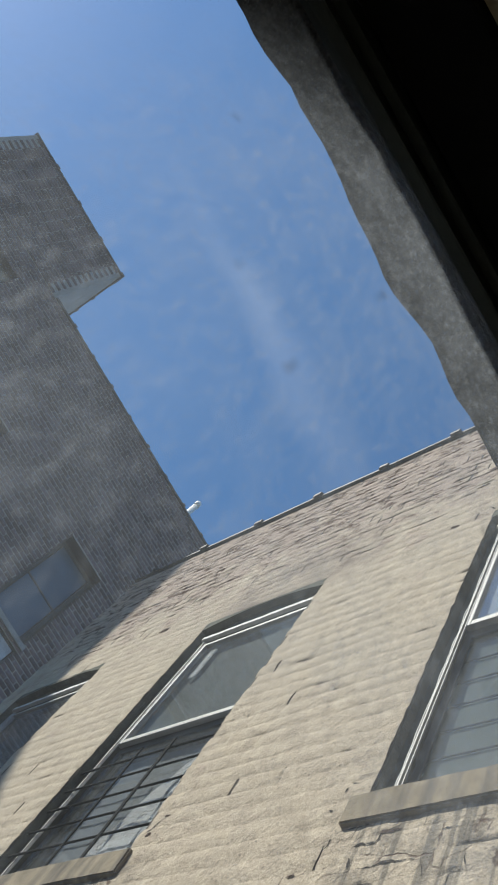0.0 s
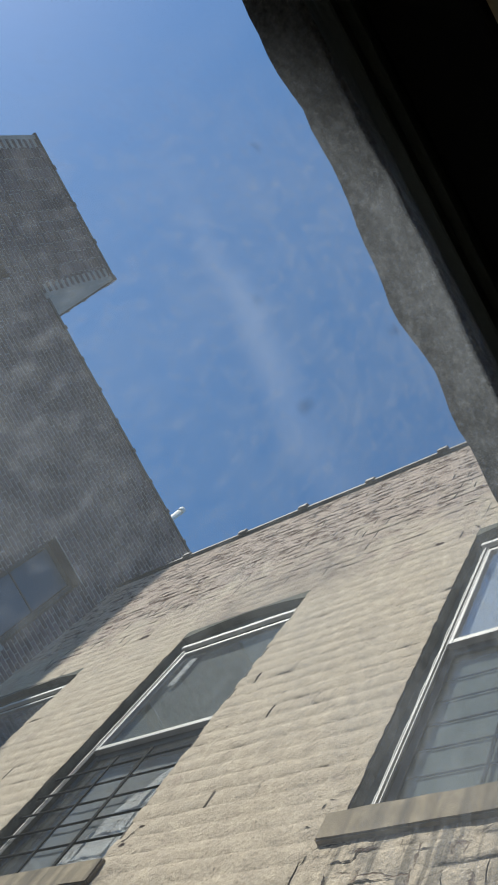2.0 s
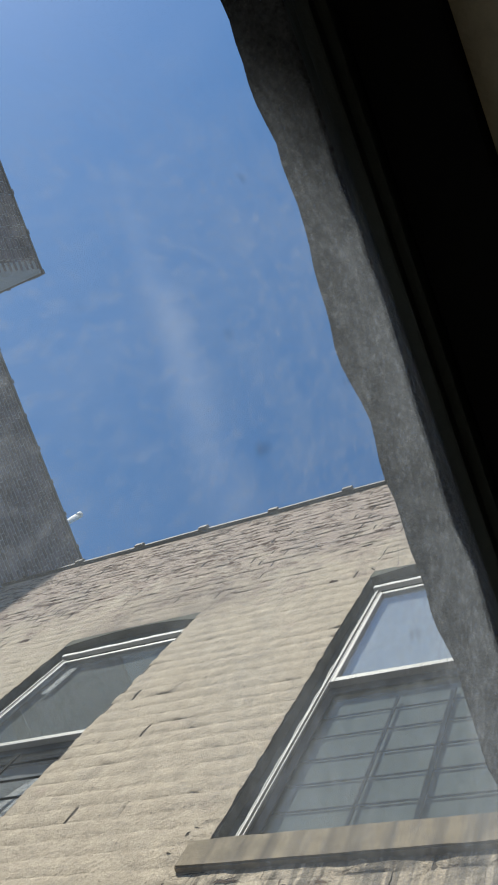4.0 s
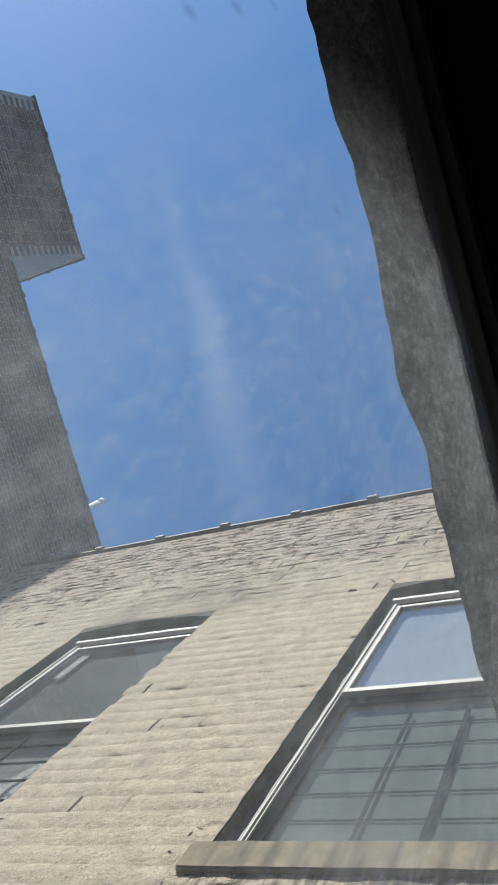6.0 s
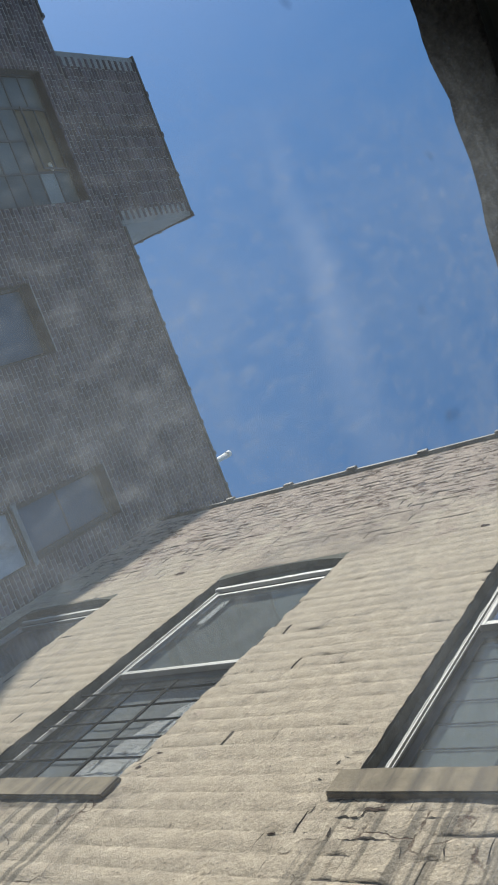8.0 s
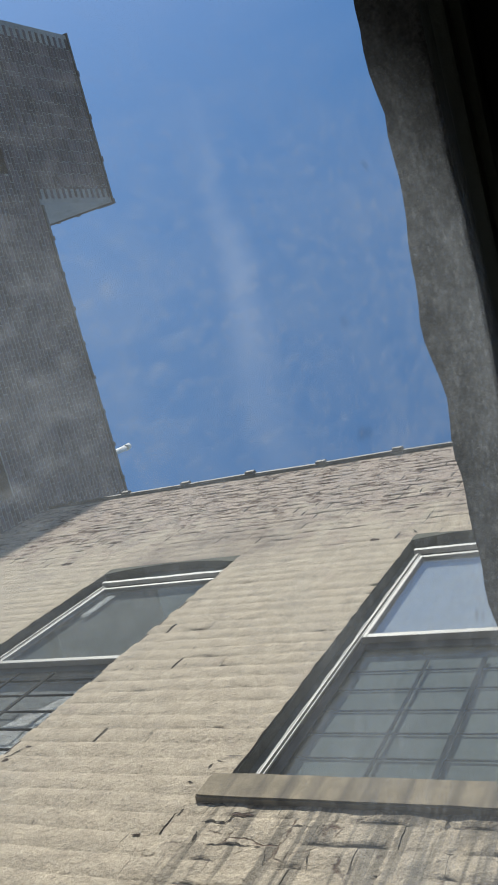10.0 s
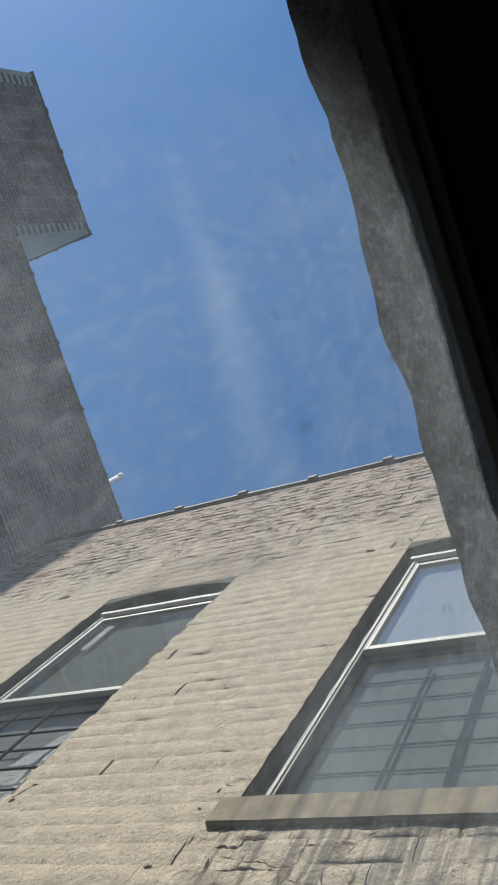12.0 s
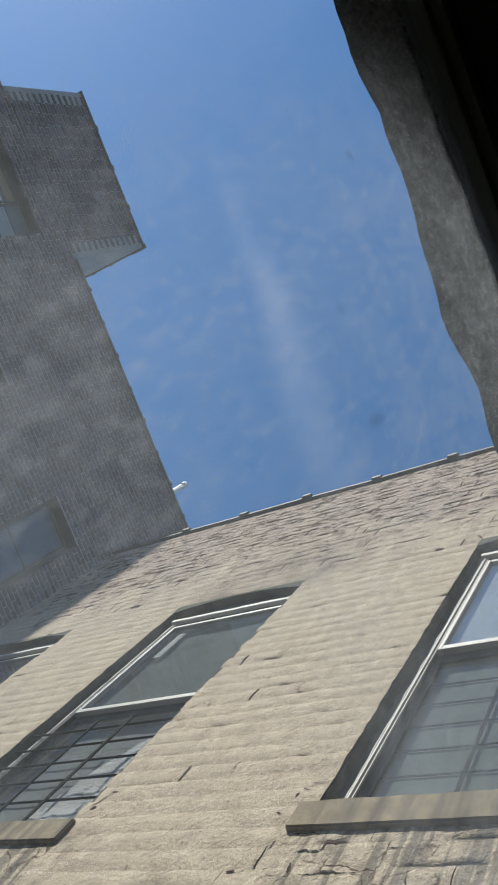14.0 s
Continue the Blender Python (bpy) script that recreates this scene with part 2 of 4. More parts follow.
    l.new(soot.outputs["Distance"], close.inputs["Value"])
    few = n.new("ShaderNodeMath")
    few.operation = "GREATER_THAN"
    few.inputs[1].default_value = 0.955
    pick = n.new("ShaderNodeSeparateColor")
    l.new(soot.outputs["Color"], pick.inputs[0])
    l.new(pick.outputs[0], few.inputs[0])
    spots = n.new("ShaderNodeMath")
    spots.operation = "MULTIPLY"
    l.new(close.outputs["Result"], spots.inputs[0])
    l.new(few.outputs[0], spots.inputs[1])
    faint = n.new("ShaderNodeMath")
    faint.operation = "MULTIPLY"
    faint.inputs[1].default_value = 0.24
    l.new(spots.outputs[0], faint.inputs[0])
    black = n.new("ShaderNodeBsdfDiffuse")
    black.inputs["Color"].default_value = (0.03, 0.03, 0.03, 1)
    mix2 = n.new("ShaderNodeMixShader")
    l.new(faint.outputs[0], mix2.inputs["Fac"])
    l.new(mix.outputs[0], mix2.inputs[1])
    l.new(black.outputs[0], mix2.inputs[2])
    l.new(mix2.outputs[0], n["Material Output"].inputs["Surface"])
    return m


def stain_shadow_stripes(m, dark, amount, across=13.0):
    """Adds dark stripes that run down a surface: rain stains and a painted soft cast shadow."""
    n, l = m.node_tree.nodes, m.node_tree.links
    b = n["Principled BSDF"]
    base = b.inputs["Base Color"].links[0].from_socket
    geo = n.new("ShaderNodeNewGeometry")
    run = n.new("ShaderNodeMapping")
    run.inputs["Scale"].default_value = (across, across, 1.2)
    l.new(geo.outputs["Position"], run.inputs["Vector"])
    tex = n.new("ShaderNodeTexNoise")
    tex.inputs["Scale"].default_value = 1.0
    tex.inputs["Detail"].default_value = 4
    l.new(run.outputs["Vector"], tex.inputs["Vector"])
    lines = n.new("ShaderNodeMapRange")
    lines.inputs["From Min"].default_value = 0.47
    lines.inputs["From Max"].default_value = 0.66
    lines.inputs["To Max"].default_value = amount
    l.new(tex.outputs["Fac"], lines.inputs["Value"])
    mix = n.new("ShaderNodeMixRGB")
    mix.inputs["Color2"].default_value = (*dark, 1)
    l.new(lines.outputs["Result"], mix.inputs["Fac"])
    l.new(base, mix.inputs["Color1"])
    l.new(mix.outputs["Color"], b.inputs["Base Color"])
    return m


def cream_paint():
    """Thick old cream paint on brick: stained, flaked to pinkish brick towards the roof, striped under the sills by
    stains and painted shadow.
    """
    m = mat("cream_paint", (0.556, 0.480, 0.368), 0.9, vary=0.24, scale=17, fine=210, bump=0.6, spread=0.006, spec=0.2)
    n, l = m.node_tree.nodes, m.node_tree.links
    b = n["Principled BSDF"]
    base = b.inputs["Base Color"].links[0].from_socket
    geo = n.new("ShaderNodeNewGeometry")
    sep = n.new("ShaderNodeSeparateXYZ")
    l.new(geo.outputs["Position"], sep.inputs[0])
    # flaking: more of it the nearer to the coping
    high = n.new("ShaderNodeMapRange")
    high.inputs["From Min"].default_value = 5.1
    high.inputs["From Max"].default_value = 6.9
    high.inputs["To Max"].default_value = 0.40
    l.new(sep.outputs["Z"], high.inputs["Value"])
    flake = n.new("ShaderNodeTexNoise")
    flake.inputs["Scale"].default_value = 5.0
    flake.inputs["Detail"].default_value = 9
    flake.inputs["Roughness"].default_value = 0.7
    l.new(geo.outputs["Position"], flake.inputs["Vector"])
    add = n.new("ShaderNodeMath")
    l.new(high.outputs["Result"], add.inputs[0])
    l.new(flake.outputs["Fac"], add.inputs[1])
    edge = n.new("ShaderNodeMapRange")
    edge.inputs["From Min"].default_value = 0.60
    edge.inputs["From Max"].default_value = 0.80
    edge.inputs["To Max"].default_value = 0.85
    l.new(add.outputs[0], edge.inputs["Value"])
    bare = n.new("ShaderNodeMixRGB")
    bare.inputs["Color2"].default_value = (0.43, 0.342, 0.288, 1)
    l.new(edge.outputs["Result"], bare.inputs["Fac"])
    l.new(base, bare.inputs["Color1"])
    # rain stains and soft shadow stripes, painted as one, that run down from the sills
    run = n.new("ShaderNodeMapping")
    run.inputs["Scale"].default_value = (1.0, 25.0, 0.8)
    l.new(geo.outputs["Position"], run.inputs["Vector"])
    stain_shadow_noise = n.new("ShaderNodeTexNoise")
    stain_shadow_noise.inputs["Scale"].default_value = 1.0
    stain_shadow_noise.inputs["Detail"].default_value = 3
    l.new(run.outputs["Vector"], stain_shadow_noise.inputs["Vector"])
    lines = n.new("ShaderNodeMapRange")
    lines.inputs["From Min"].default_value = 0.5
    lines.inputs["From Max"].default_value = 0.58
    lines.inputs["To Max"].default_value = 0.72
    l.new(stain_shadow_noise.outputs["Fac"], lines.inputs["Value"])
    low = n.new("ShaderNodeMapRange")
    low.inputs["From Min"].default_value = 3.42
    low.inputs["From Max"].default_value = 3.32
    l.new(sep.outputs["Z"], low.inputs["Value"])
    # the sills stand 1.86 m apart
    shift = n.new("ShaderNodeMath")
    shift.operation = "SUBTRACT"
    shift.inputs[1].default_value = 0.68
    l.new(sep.outputs["Y"], shift.inputs[0])
    aside = n.new("ShaderNodeMath")
    aside.operation = "PINGPONG"
    aside.inputs[1].default_value = 0.93
    l.new(shift.outputs[0], aside.inputs[0])
    under = n.new("ShaderNodeMapRange")
    under.inputs["From Min"].default_value = 0.58
    under.inputs["From Max"].default_value = 0.42
    l.new(aside.outputs[0], under.inputs["Value"])
    below = n.new("ShaderNodeMath")
    below.operation = "MULTIPLY"
    l.new(low.outputs["Result"], below.inputs[0])
    l.new(under.outputs["Result"], below.inputs[1])
    gate = n.new("ShaderNodeMath")
    gate.operation = "MULTIPLY"
    l.new(lines.outputs["Result"], gate.inputs[0])
    l.new(below.outputs[0], gate.inputs[1])
    stained = n.new("ShaderNodeMixRGB")
    stained.inputs["Color2"].default_value = (0.15, 0.135, 0.11, 1)
    l.new(gate.outputs[0], stained.inputs["Fac"])
    l.new(bare.outputs["Color"], stained.inputs["Color1"])
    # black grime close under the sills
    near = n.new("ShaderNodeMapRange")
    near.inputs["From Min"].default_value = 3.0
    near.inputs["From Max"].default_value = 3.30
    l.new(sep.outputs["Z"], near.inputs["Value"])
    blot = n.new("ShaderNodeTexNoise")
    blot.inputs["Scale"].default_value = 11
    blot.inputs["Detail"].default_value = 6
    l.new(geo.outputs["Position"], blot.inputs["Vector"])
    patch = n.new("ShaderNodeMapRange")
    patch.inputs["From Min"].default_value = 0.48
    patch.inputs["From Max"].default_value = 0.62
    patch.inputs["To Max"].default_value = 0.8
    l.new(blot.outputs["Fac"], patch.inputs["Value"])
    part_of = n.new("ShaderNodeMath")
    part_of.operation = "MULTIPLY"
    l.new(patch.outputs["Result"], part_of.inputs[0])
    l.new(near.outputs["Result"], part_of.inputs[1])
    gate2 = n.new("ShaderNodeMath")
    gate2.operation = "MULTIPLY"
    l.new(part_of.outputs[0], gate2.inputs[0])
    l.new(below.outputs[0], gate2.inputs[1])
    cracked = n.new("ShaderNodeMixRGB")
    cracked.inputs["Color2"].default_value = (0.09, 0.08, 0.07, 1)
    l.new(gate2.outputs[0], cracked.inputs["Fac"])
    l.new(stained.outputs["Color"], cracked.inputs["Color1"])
    # flaking grime over the middle window
    off = n.new("ShaderNodeMath")
    off.operation = "SUBTRACT"
    off.inputs[1].default_value = 2.42
    l.new(sep.outputs["Y"], off.inputs[0])
    off_abs = n.new("ShaderNodeMath")
    off_abs.operation = "ABSOLUTE"
    l.new(off.outputs[0], off_abs.inputs[0])
    over = n.new("ShaderNodeMapRange")
    over.interpolation_type = "SMOOTHSTEP"
    over.inputs["From Min"].default_value = 0.75
    over.inputs["From Max"].default_value = 0.30
    l.new(off_abs.outputs[0], over.inputs["Value"])
    rise = n.new("ShaderNodeMapRange")
    rise.interpolation_type = "SMOOTHSTEP"
    rise.inputs["From Min"].default_value = 6.15
    rise.inputs["From Max"].default_value = 5.60
    l.new(sep.outputs["Z"], rise.inputs["Value"])
    foot_of = n.new("ShaderNodeMapRange")
    foot_of.inputs["From Min"].default_value = 5.25
    foot_of.inputs["From Max"].default_value = 5.42
    l.new(sep.outputs["Z"], foot_of.inputs["Value"])
    field_a = n.new("ShaderNodeMath")
    field_a.operation = "MULTIPLY"
    l.new(over.outputs["Result"], field_a.inputs[0])
    l.new(rise.outputs["Result"], field_a.inputs[1])
    field_b = n.new("ShaderNodeMath")
    field_b.operation = "MULTIPLY"
    l.new(field_a.outputs[0], field_b.inputs[0])
    l.new(foot_of.outputs["Result"], field_b.inputs[1])
    sooty = n.new("ShaderNodeMapRange")
    sooty.inputs["From Min"].default_value = 0.40
    sooty.inputs["From Max"].default_value = 0.60
    sooty.inputs["To Min"].default_value = 0.32
    sooty.inputs["To Max"].default_value = 0.85
    l.new(flake.outputs["Fac"], sooty.inputs["Value"])
    grime = n.new("ShaderNodeMath")
    grime.operation = "MULTIPLY"
    l.new(field_b.outputs[0], grime.inputs[0])
    l.new(sooty.outputs["Result"], grime.inputs[1])
    grimy = n.new("ShaderNodeMixRGB")
    grimy.inputs["Color2"].default_value = (0.22, 0.175, 0.15, 1)
    l.new(grime.outputs[0], grimy.inputs["Fac"])
    l.new(cracked.outputs["Color"], grimy.inputs["Color1"])
    # pits and lumps in the old paint
    pit = n.new("ShaderNodeTexNoise")
    pit.inputs["Scale"].default_value = 48
    pit.inputs["Detail"].default_value = 3
    l.new(geo.outputs["Position"], pit.inputs["Vector"])
    deep = n.new("ShaderNodeMapRange")
    deep.inputs["From Min"].default_value = 0.64
    deep.inputs["From Max"].default_value = 0.71
    deep.inputs["To Max"].default_value = 0.62
    l.new(pit.outputs["Fac"], deep.inputs["Value"])
    pitted = n.new("ShaderNodeMixRGB")
    pitted.inputs["Color2"].default_value = (0.13, 0.11, 0.09, 1)
    l.new(deep.outputs["Result"], pitted.inputs["Fac"])
    l.new(grimy.outputs["Color"], pitted.inputs["Color1"])
    # sandy grains
    sand = n.new("ShaderNodeTexNoise")
    sand.inputs["Scale"].default_value = 120
    sand.inputs["Detail"].default_value = 5
    sand.inputs["Roughness"].default_value = 0.75
    l.new(geo.outputs["Position"], sand.inputs["Vector"])
    pale = n.new("ShaderNodeMapRange")
    pale.inputs["From Min"].default_value = 0.36
    pale.inputs["From Max"].default_value = 0.64
    pale.inputs["To Min"].default_value = 0.74
    pale.inputs["To Max"].default_value = 1.17
    l.new(sand.outputs["Fac"], pale.inputs["Value"])
    grains = n.new("ShaderNodeHueSaturation")
    l.new(pale.outputs["Result"], grains.inputs["Value"])
    # fissures: long ones between the weathered courses, a net of cracks below the sills
    flat = n.new("ShaderNodeMapping")
    flat.inputs["Scale"].default_value = (1.0, 9.0, 30.0)
    l.new(geo.outputs["Position"], flat.inputs["Vector"])
    ridges = n.new("ShaderNodeTexNoise")
    ridges.inputs["Scale"].default_value = 1.0
    ridges.inputs["Detail"].default_value = 5
    ridges.inputs["Roughness"].default_value = 0.6
    ridges.inputs["Distortion"].default_value = 0.4
    l.new(flat.outputs["Vector"], ridges.inputs["Vector"])
    slit = n.new("ShaderNodeMapRange")
    slit.inputs["From Min"].default_value = 0.475
    slit.inputs["From Max"].default_value = 0.415
    l.new(ridges.outputs["Fac"], slit.inputs["Value"])
    upper = n.new("ShaderNodeMapRange")
    upper.inputs["From Min"].default_value = 0.66
    upper.inputs["From Max"].default_value = 0.80
    upper.inputs["To Max"].default_value = 1.0
    l.new(add.outputs[0], upper.inputs["Value"])
    fissure = n.new("ShaderNodeMath")
    fissure.operation = "MULTIPLY"
    l.new(slit.outputs["Result"], fissure.inputs[0])
    l.new(upper.outputs["Result"], fissure.inputs[1])
    bend = n.new("ShaderNodeMixRGB")
    bend.inputs["Fac"].default_value = 0.09
    l.new(geo.outputs["Position"], bend.inputs["Color1"])
    l.new(blot.outputs["Color"], bend.inputs["Color2"])
    net = n.new("ShaderNodeTexVoronoi")
    net.feature = "DISTANCE_TO_EDGE"
    net.inputs["Scale"].default_value = 7.5
    l.new(bend.outputs["Color"], net.inputs["Vector"])
    hair = n.new("ShaderNodeMapRange")
    hair.inputs["From Min"].default_value = 0.032
    hair.inputs["From Max"].default_value = 0.012
    l.new(net.outputs["Distance"], hair.inputs["Value"])
    some = n.new("ShaderNodeMapRange")
    some.inputs["From Min"].default_value = 0.50
    some.inputs["From Max"].default_value = 0.57
    some.inputs["To Max"].default_value = 0.9
    l.new(flake.outputs["Fac"], some.inputs["Value"])
    crack = n.new("ShaderNodeMath")
    crack.operation = "MULTIPLY"
    l.new(hair.outputs["Result"], crack.inputs[0])
    l.new(some.outputs["Result"], crack.inputs[1])
    crack_low = n.new("ShaderNodeMath")
    crack_low.operation = "MULTIPLY"
    l.new(crack.outputs[0], crack_low.inputs[0])
    l.new(below.outputs[0], crack_low.inputs[1])
    gashes = n.new("ShaderNodeMath")
    gashes.operation = "MAXIMUM"
    l.new(fissure.outputs[0], gashes.inputs[0])
    l.new(crack_low.outputs[0], gashes.inputs[1])
    opened = n.new("ShaderNodeMixRGB")
    opened.inputs["Color2"].default_value = (0.115, 0.072, 0.052, 1)
    l.new(gashes.outputs[0], opened.inputs["Fac"])
    l.new(pitted.outputs["Color"], opened.inputs["Color1"])
    l.new(opened.outputs["Color"], grains.inputs["Color"])
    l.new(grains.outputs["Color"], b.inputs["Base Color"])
    lump = n.new("ShaderNodeBump")
    lump.inputs["Strength"].default_value = 0.48
    lump.inputs["Distance"].default_value = 0.012
    uneven = n.new("ShaderNodeMath")
    uneven.operation = "MULTIPLY_ADD"
    worn_part = n.new("ShaderNodeMath")
    worn_part.operation = "MULTIPLY_ADD"
    worn_part.inputs[1].default_value = 1.1
    worn_part.inputs[2].default_value = 0.25
    l.new(upper.outputs["Result"], worn_part.inputs[0])
    l.new(ridges.outputs["Fac"], uneven.inputs[0])
    l.new(worn_part.outputs[0], uneven.inputs[1])
    l.new(pit.outputs["Fac"], uneven.inputs[2])
    cut_in = n.new("ShaderNodeMath")
    cut_in.operation = "SUBTRACT"
    l.new(uneven.outputs[0], cut_in.inputs[0])
    l.new(gashes.outputs[0], cut_in.inputs[1])
    l.new(cut_in.outputs[0], lump.inputs["Height"])
    l.new(b.inputs["Normal"].links[0].from_socket, lump.inputs["Normal"])
    l.new(lump.outputs["Normal"], b.inputs["Normal"])
    return m


M_CREAM = cream_paint()
M_CREAM_JOINT = mat("cream_joint", (0.10, 0.085, 0.07), 0.9, vary=0.25, scale=8)
M_DARKBRICK = mat("dark_brick", (0.128, 0.100, 0.116), 0.85, vary=0.35, scale=1.4, rnd=0.40, fine=60)
M_MORTAR = mat("grey_mortar", (0.36, 0.35, 0.35), 0.95, vary=0.3, scale=1.6)
M_STUCCO = mat("grey_stucco", (0.33, 0.34, 0.35), 0.9, vary=0.25, scale=2.5)
M_COPING = mat("glazed_coping", (0.045, 0.049, 0.054), 0.6, vary=0.35, scale=5)
M_COPING_DARK = mat("dark_coping", (0.12, 0.115, 0.12), 0.6, vary=0.35, scale=5)
M_SILL = stain_shadow_stripes(mat("sandstone_sill", (0.31, 0.262, 0.185), 0.9, vary=0.4, scale=12, fine=130, bump=0.3, spread=0.006), (0.10, 0.09, 0.075), 0.85, 15.0)
M_FRAME = mat("painted_frame", (0.17, 0.18, 0.17), 0.6, vary=0.3, scale=9, bump=0.15)
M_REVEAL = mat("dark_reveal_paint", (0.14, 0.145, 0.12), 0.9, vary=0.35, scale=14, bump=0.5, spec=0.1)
M_GREYBLIND = mat("grey_blind", (0.145, 0.163, 0.155), 0.85, vary=0.12, scale=4, bump=0.1)
M_WHITE = mat("white_sash_paint", (0.45, 0.455, 0.43), 0.5, vary=0.18, scale=14, bump=0.15)
M_CAULK = mat("white_caulk", (0.72, 0.72, 0.69), 0.6, vary=0.15, scale=20, bump=0.3)
M_IRON = mat("iron_bar", (0.022, 0.024, 0.024), 0.9, vary=0.3, scale=20, bump=0.2, spec=0.08)
M_GLASS = window_glass("sash_glass", least=0.02, most=0.06, gloss=0.60)
M_GLASS_DUSTY = window_glass("dusty_sash_glass", (0.80, 0.83, 0.82), 0.05, 0.15, 0.2, (0.21, 0.23, 0.22))
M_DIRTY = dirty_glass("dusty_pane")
# paler than the lower blind: sky reflected in the upper pane is painted in
M_BLIND_UP = mat("sky_pale_blind", (0.43, 0.47, 0.49), 0.85, vary=0.12, scale=6, bump=0.1)
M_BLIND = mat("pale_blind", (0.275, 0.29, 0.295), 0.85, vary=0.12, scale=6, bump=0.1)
M_PLASTIC = mat("crumpled_sheet", (0.80, 0.80, 0.79), 0.45, vary=0.2, scale=12, bump=0.6)
M_WHITE_STRIP = mat("bright_white_strip", (0.85, 0.85, 0.83), 0.8, vary=0.1, scale=20, bump=0.2)
# plaster coloured dark: the dimness of the rooms lies in the colour
M_ROOM = mat("dimmed_room_plaster", (0.09, 0.09, 0.09), 0.95, vary=0.2)
M_GRANITE = mat("granite_lintel", (0.095, 0.097, 0.092), 0.9, vary=0.9, scale=150, fine=330, bump=0.9, spread=0.004)
# the unlit dark of the window head is put into this black
M_LINING = mat("unlit_black_lining", (0.008, 0.008, 0.008), 0.8, vary=0.3, scale=12, bump=0.1, spec=0.1)
# dark frame colour that takes in the dimness indoors
M_HEAD = mat("dim_dark_window_frame", (0.045, 0.055, 0.050), 0.6, vary=0.3, scale=12, bump=0.15)
M_PLASTER = mat("beige_plaster", (0.48, 0.44, 0.34), 0.9, vary=0.2, scale=10)
M_STEEL = mat("steel_window_frame", (0.10, 0.105, 0.11), 0.6, vary=0.25, scale=9)
M_PANE = mat("wired_pane", (0.155, 0.18, 0.185), 0.25, vary=0.2, scale=3, bump=0.1, rnd=0.25)
# reflected sky is put into the base colour of these two panes
M_PANE_PALE = mat("painted_sky_pane", (0.33, 0.37, 0.38), 0.25, vary=0.2, scale=3, bump=0.1)
M_PANE_BLUE = mat("painted_blue_sky_pane", (0.10, 0.145, 0.205), 0.12, vary=0.25, scale=1.6, bump=0.05, spec=0.6)
M_PALE_PANEL = mat("mottled_pale_panel", (0.42, 0.46, 0.52), 0.7, vary=0.55, scale=2.6, bump=0.2)
M_VENT_ROOM = mat("buff_vent_room", (0.21, 0.175, 0.12), 0.9, vary=0.3, scale=3)
M_DARK_REVEAL = mat("dark_brick_reveal", (0.10, 0.09, 0.085), 0.9, vary=0.3, scale=5)
M_PIPE = mat("white_pipe", (0.78, 0.78, 0.75), 0.45, vary=0.1, bump=0.1)
M_CONCRETE = mat("asphalt_ground", (0.06, 0.06, 0.06), 0.9, vary=0.3, scale=1.5)
M_ROOF = mat("tar_roof", (0.06, 0.06, 0.06), 0.95, vary=0.3, scale=1.5)
M_FLOORB = mat("floor_boards", (0.05, 0.035, 0.025), 0.6, vary=0.3)


# ---------------------------------------------------------------- building helpers
def link_mesh(name, verts, faces, material, parent=None, label="", smooth=False):
    me = bpy.data.meshes.new(name)
    me.from_pydata([tuple(v) for v in verts], [], faces)
    me.update()
    me.materials.append(material)
    if smooth:
        me.polygons.foreach_set("use_smooth", [True] * len(me.polygons))
    ob = new(name, me)
    ob.parent = parent
    return tagged(ob, label)


def part(name, bm, material, parent=None, label="", smooth=False):
    me = bpy.data.meshes.new(name)
    bmesh.ops.recalc_face_normals(bm, faces=bm.faces)
    bm.to_mesh(me)
    bm.free()
    me.materials.append(material)
    if smooth:
        me.polygons.foreach_set("use_smooth", [True] * len(me.polygons))
    ob = new(name, me)
    ob.parent = parent
    return tagged(ob, label)


def box(bm, x0, x1, y0, y1, z0, z1, bevel=0.0):
    r = bmesh.ops.create_cube(bm, size=1.0)
    vs = r["verts"]
    for v in vs:
        v.co = Vector((x0 + (v.co.x + 0.5) * (x1 - x0), y0 + (v.co.y + 0.5) * (y1 - y0), z0 + (v.co.z + 0.5) * (z1 - z0)))
    if bevel:
        es = list({e for v in vs for e in v.link_edges})
        bmesh.ops.bevel(bm, geom=es, offset=bevel, segments=2, affect="EDGES", profile=0.6)
    return bm


def boxes(*dims, bevel=0.0):
    bm = bmesh.new()
    for d in dims:
        box(bm, *d, bevel=bevel)
    return bm


def rod(bm, a, b, r, n=10):
    a, b = Vector(a), Vector(b)
    m = Matrix.Translation((a + b) / 2) @ (b - a).to_track_quat("Z", "Y").to_matrix().to_4x4()
    bmesh.ops.create_cone(bm, cap_ends=True, segments=n, radius1=r, radius2=r, depth=(b - a).length, matrix=m)
    return bm


def empty(name, at=(0, 0, 0), label="", category="", group="", kind=""):
    ob = new(name)
    ob.location = at
    return tagged(ob, label, category, group, kind)


# ---------------------------------------------------------------- plan (metres)
WX = 1.50        # face of the cream wall
LY = 9.30        # face of the dark brick wall
CREAM_TOP = 7.30
DARK_TOP = 13.90
BULK_X0, BULK_X1, BULK_TOP = -5.44, -2.31, 16.04
CREAM_END = 5.08  # where the cream wall stops
WIN_A = (0.29, 1.152, 3.415, 5.45)
WIN_B = (2.14, 3.02, 3.40, 5.42)
WIN_C = (3.94, 4.82, 3.40, 5.445)
SASH_X = 1.548

# ---------------------------------------------------------------- ground and shells
g = boxes((-60, 60, -60, 60, -0.3, 0.0))
tagged(part("ground", g, M_CONCRETE), "dark asphalt ground of a narrow light court", "ground", kind="structure")

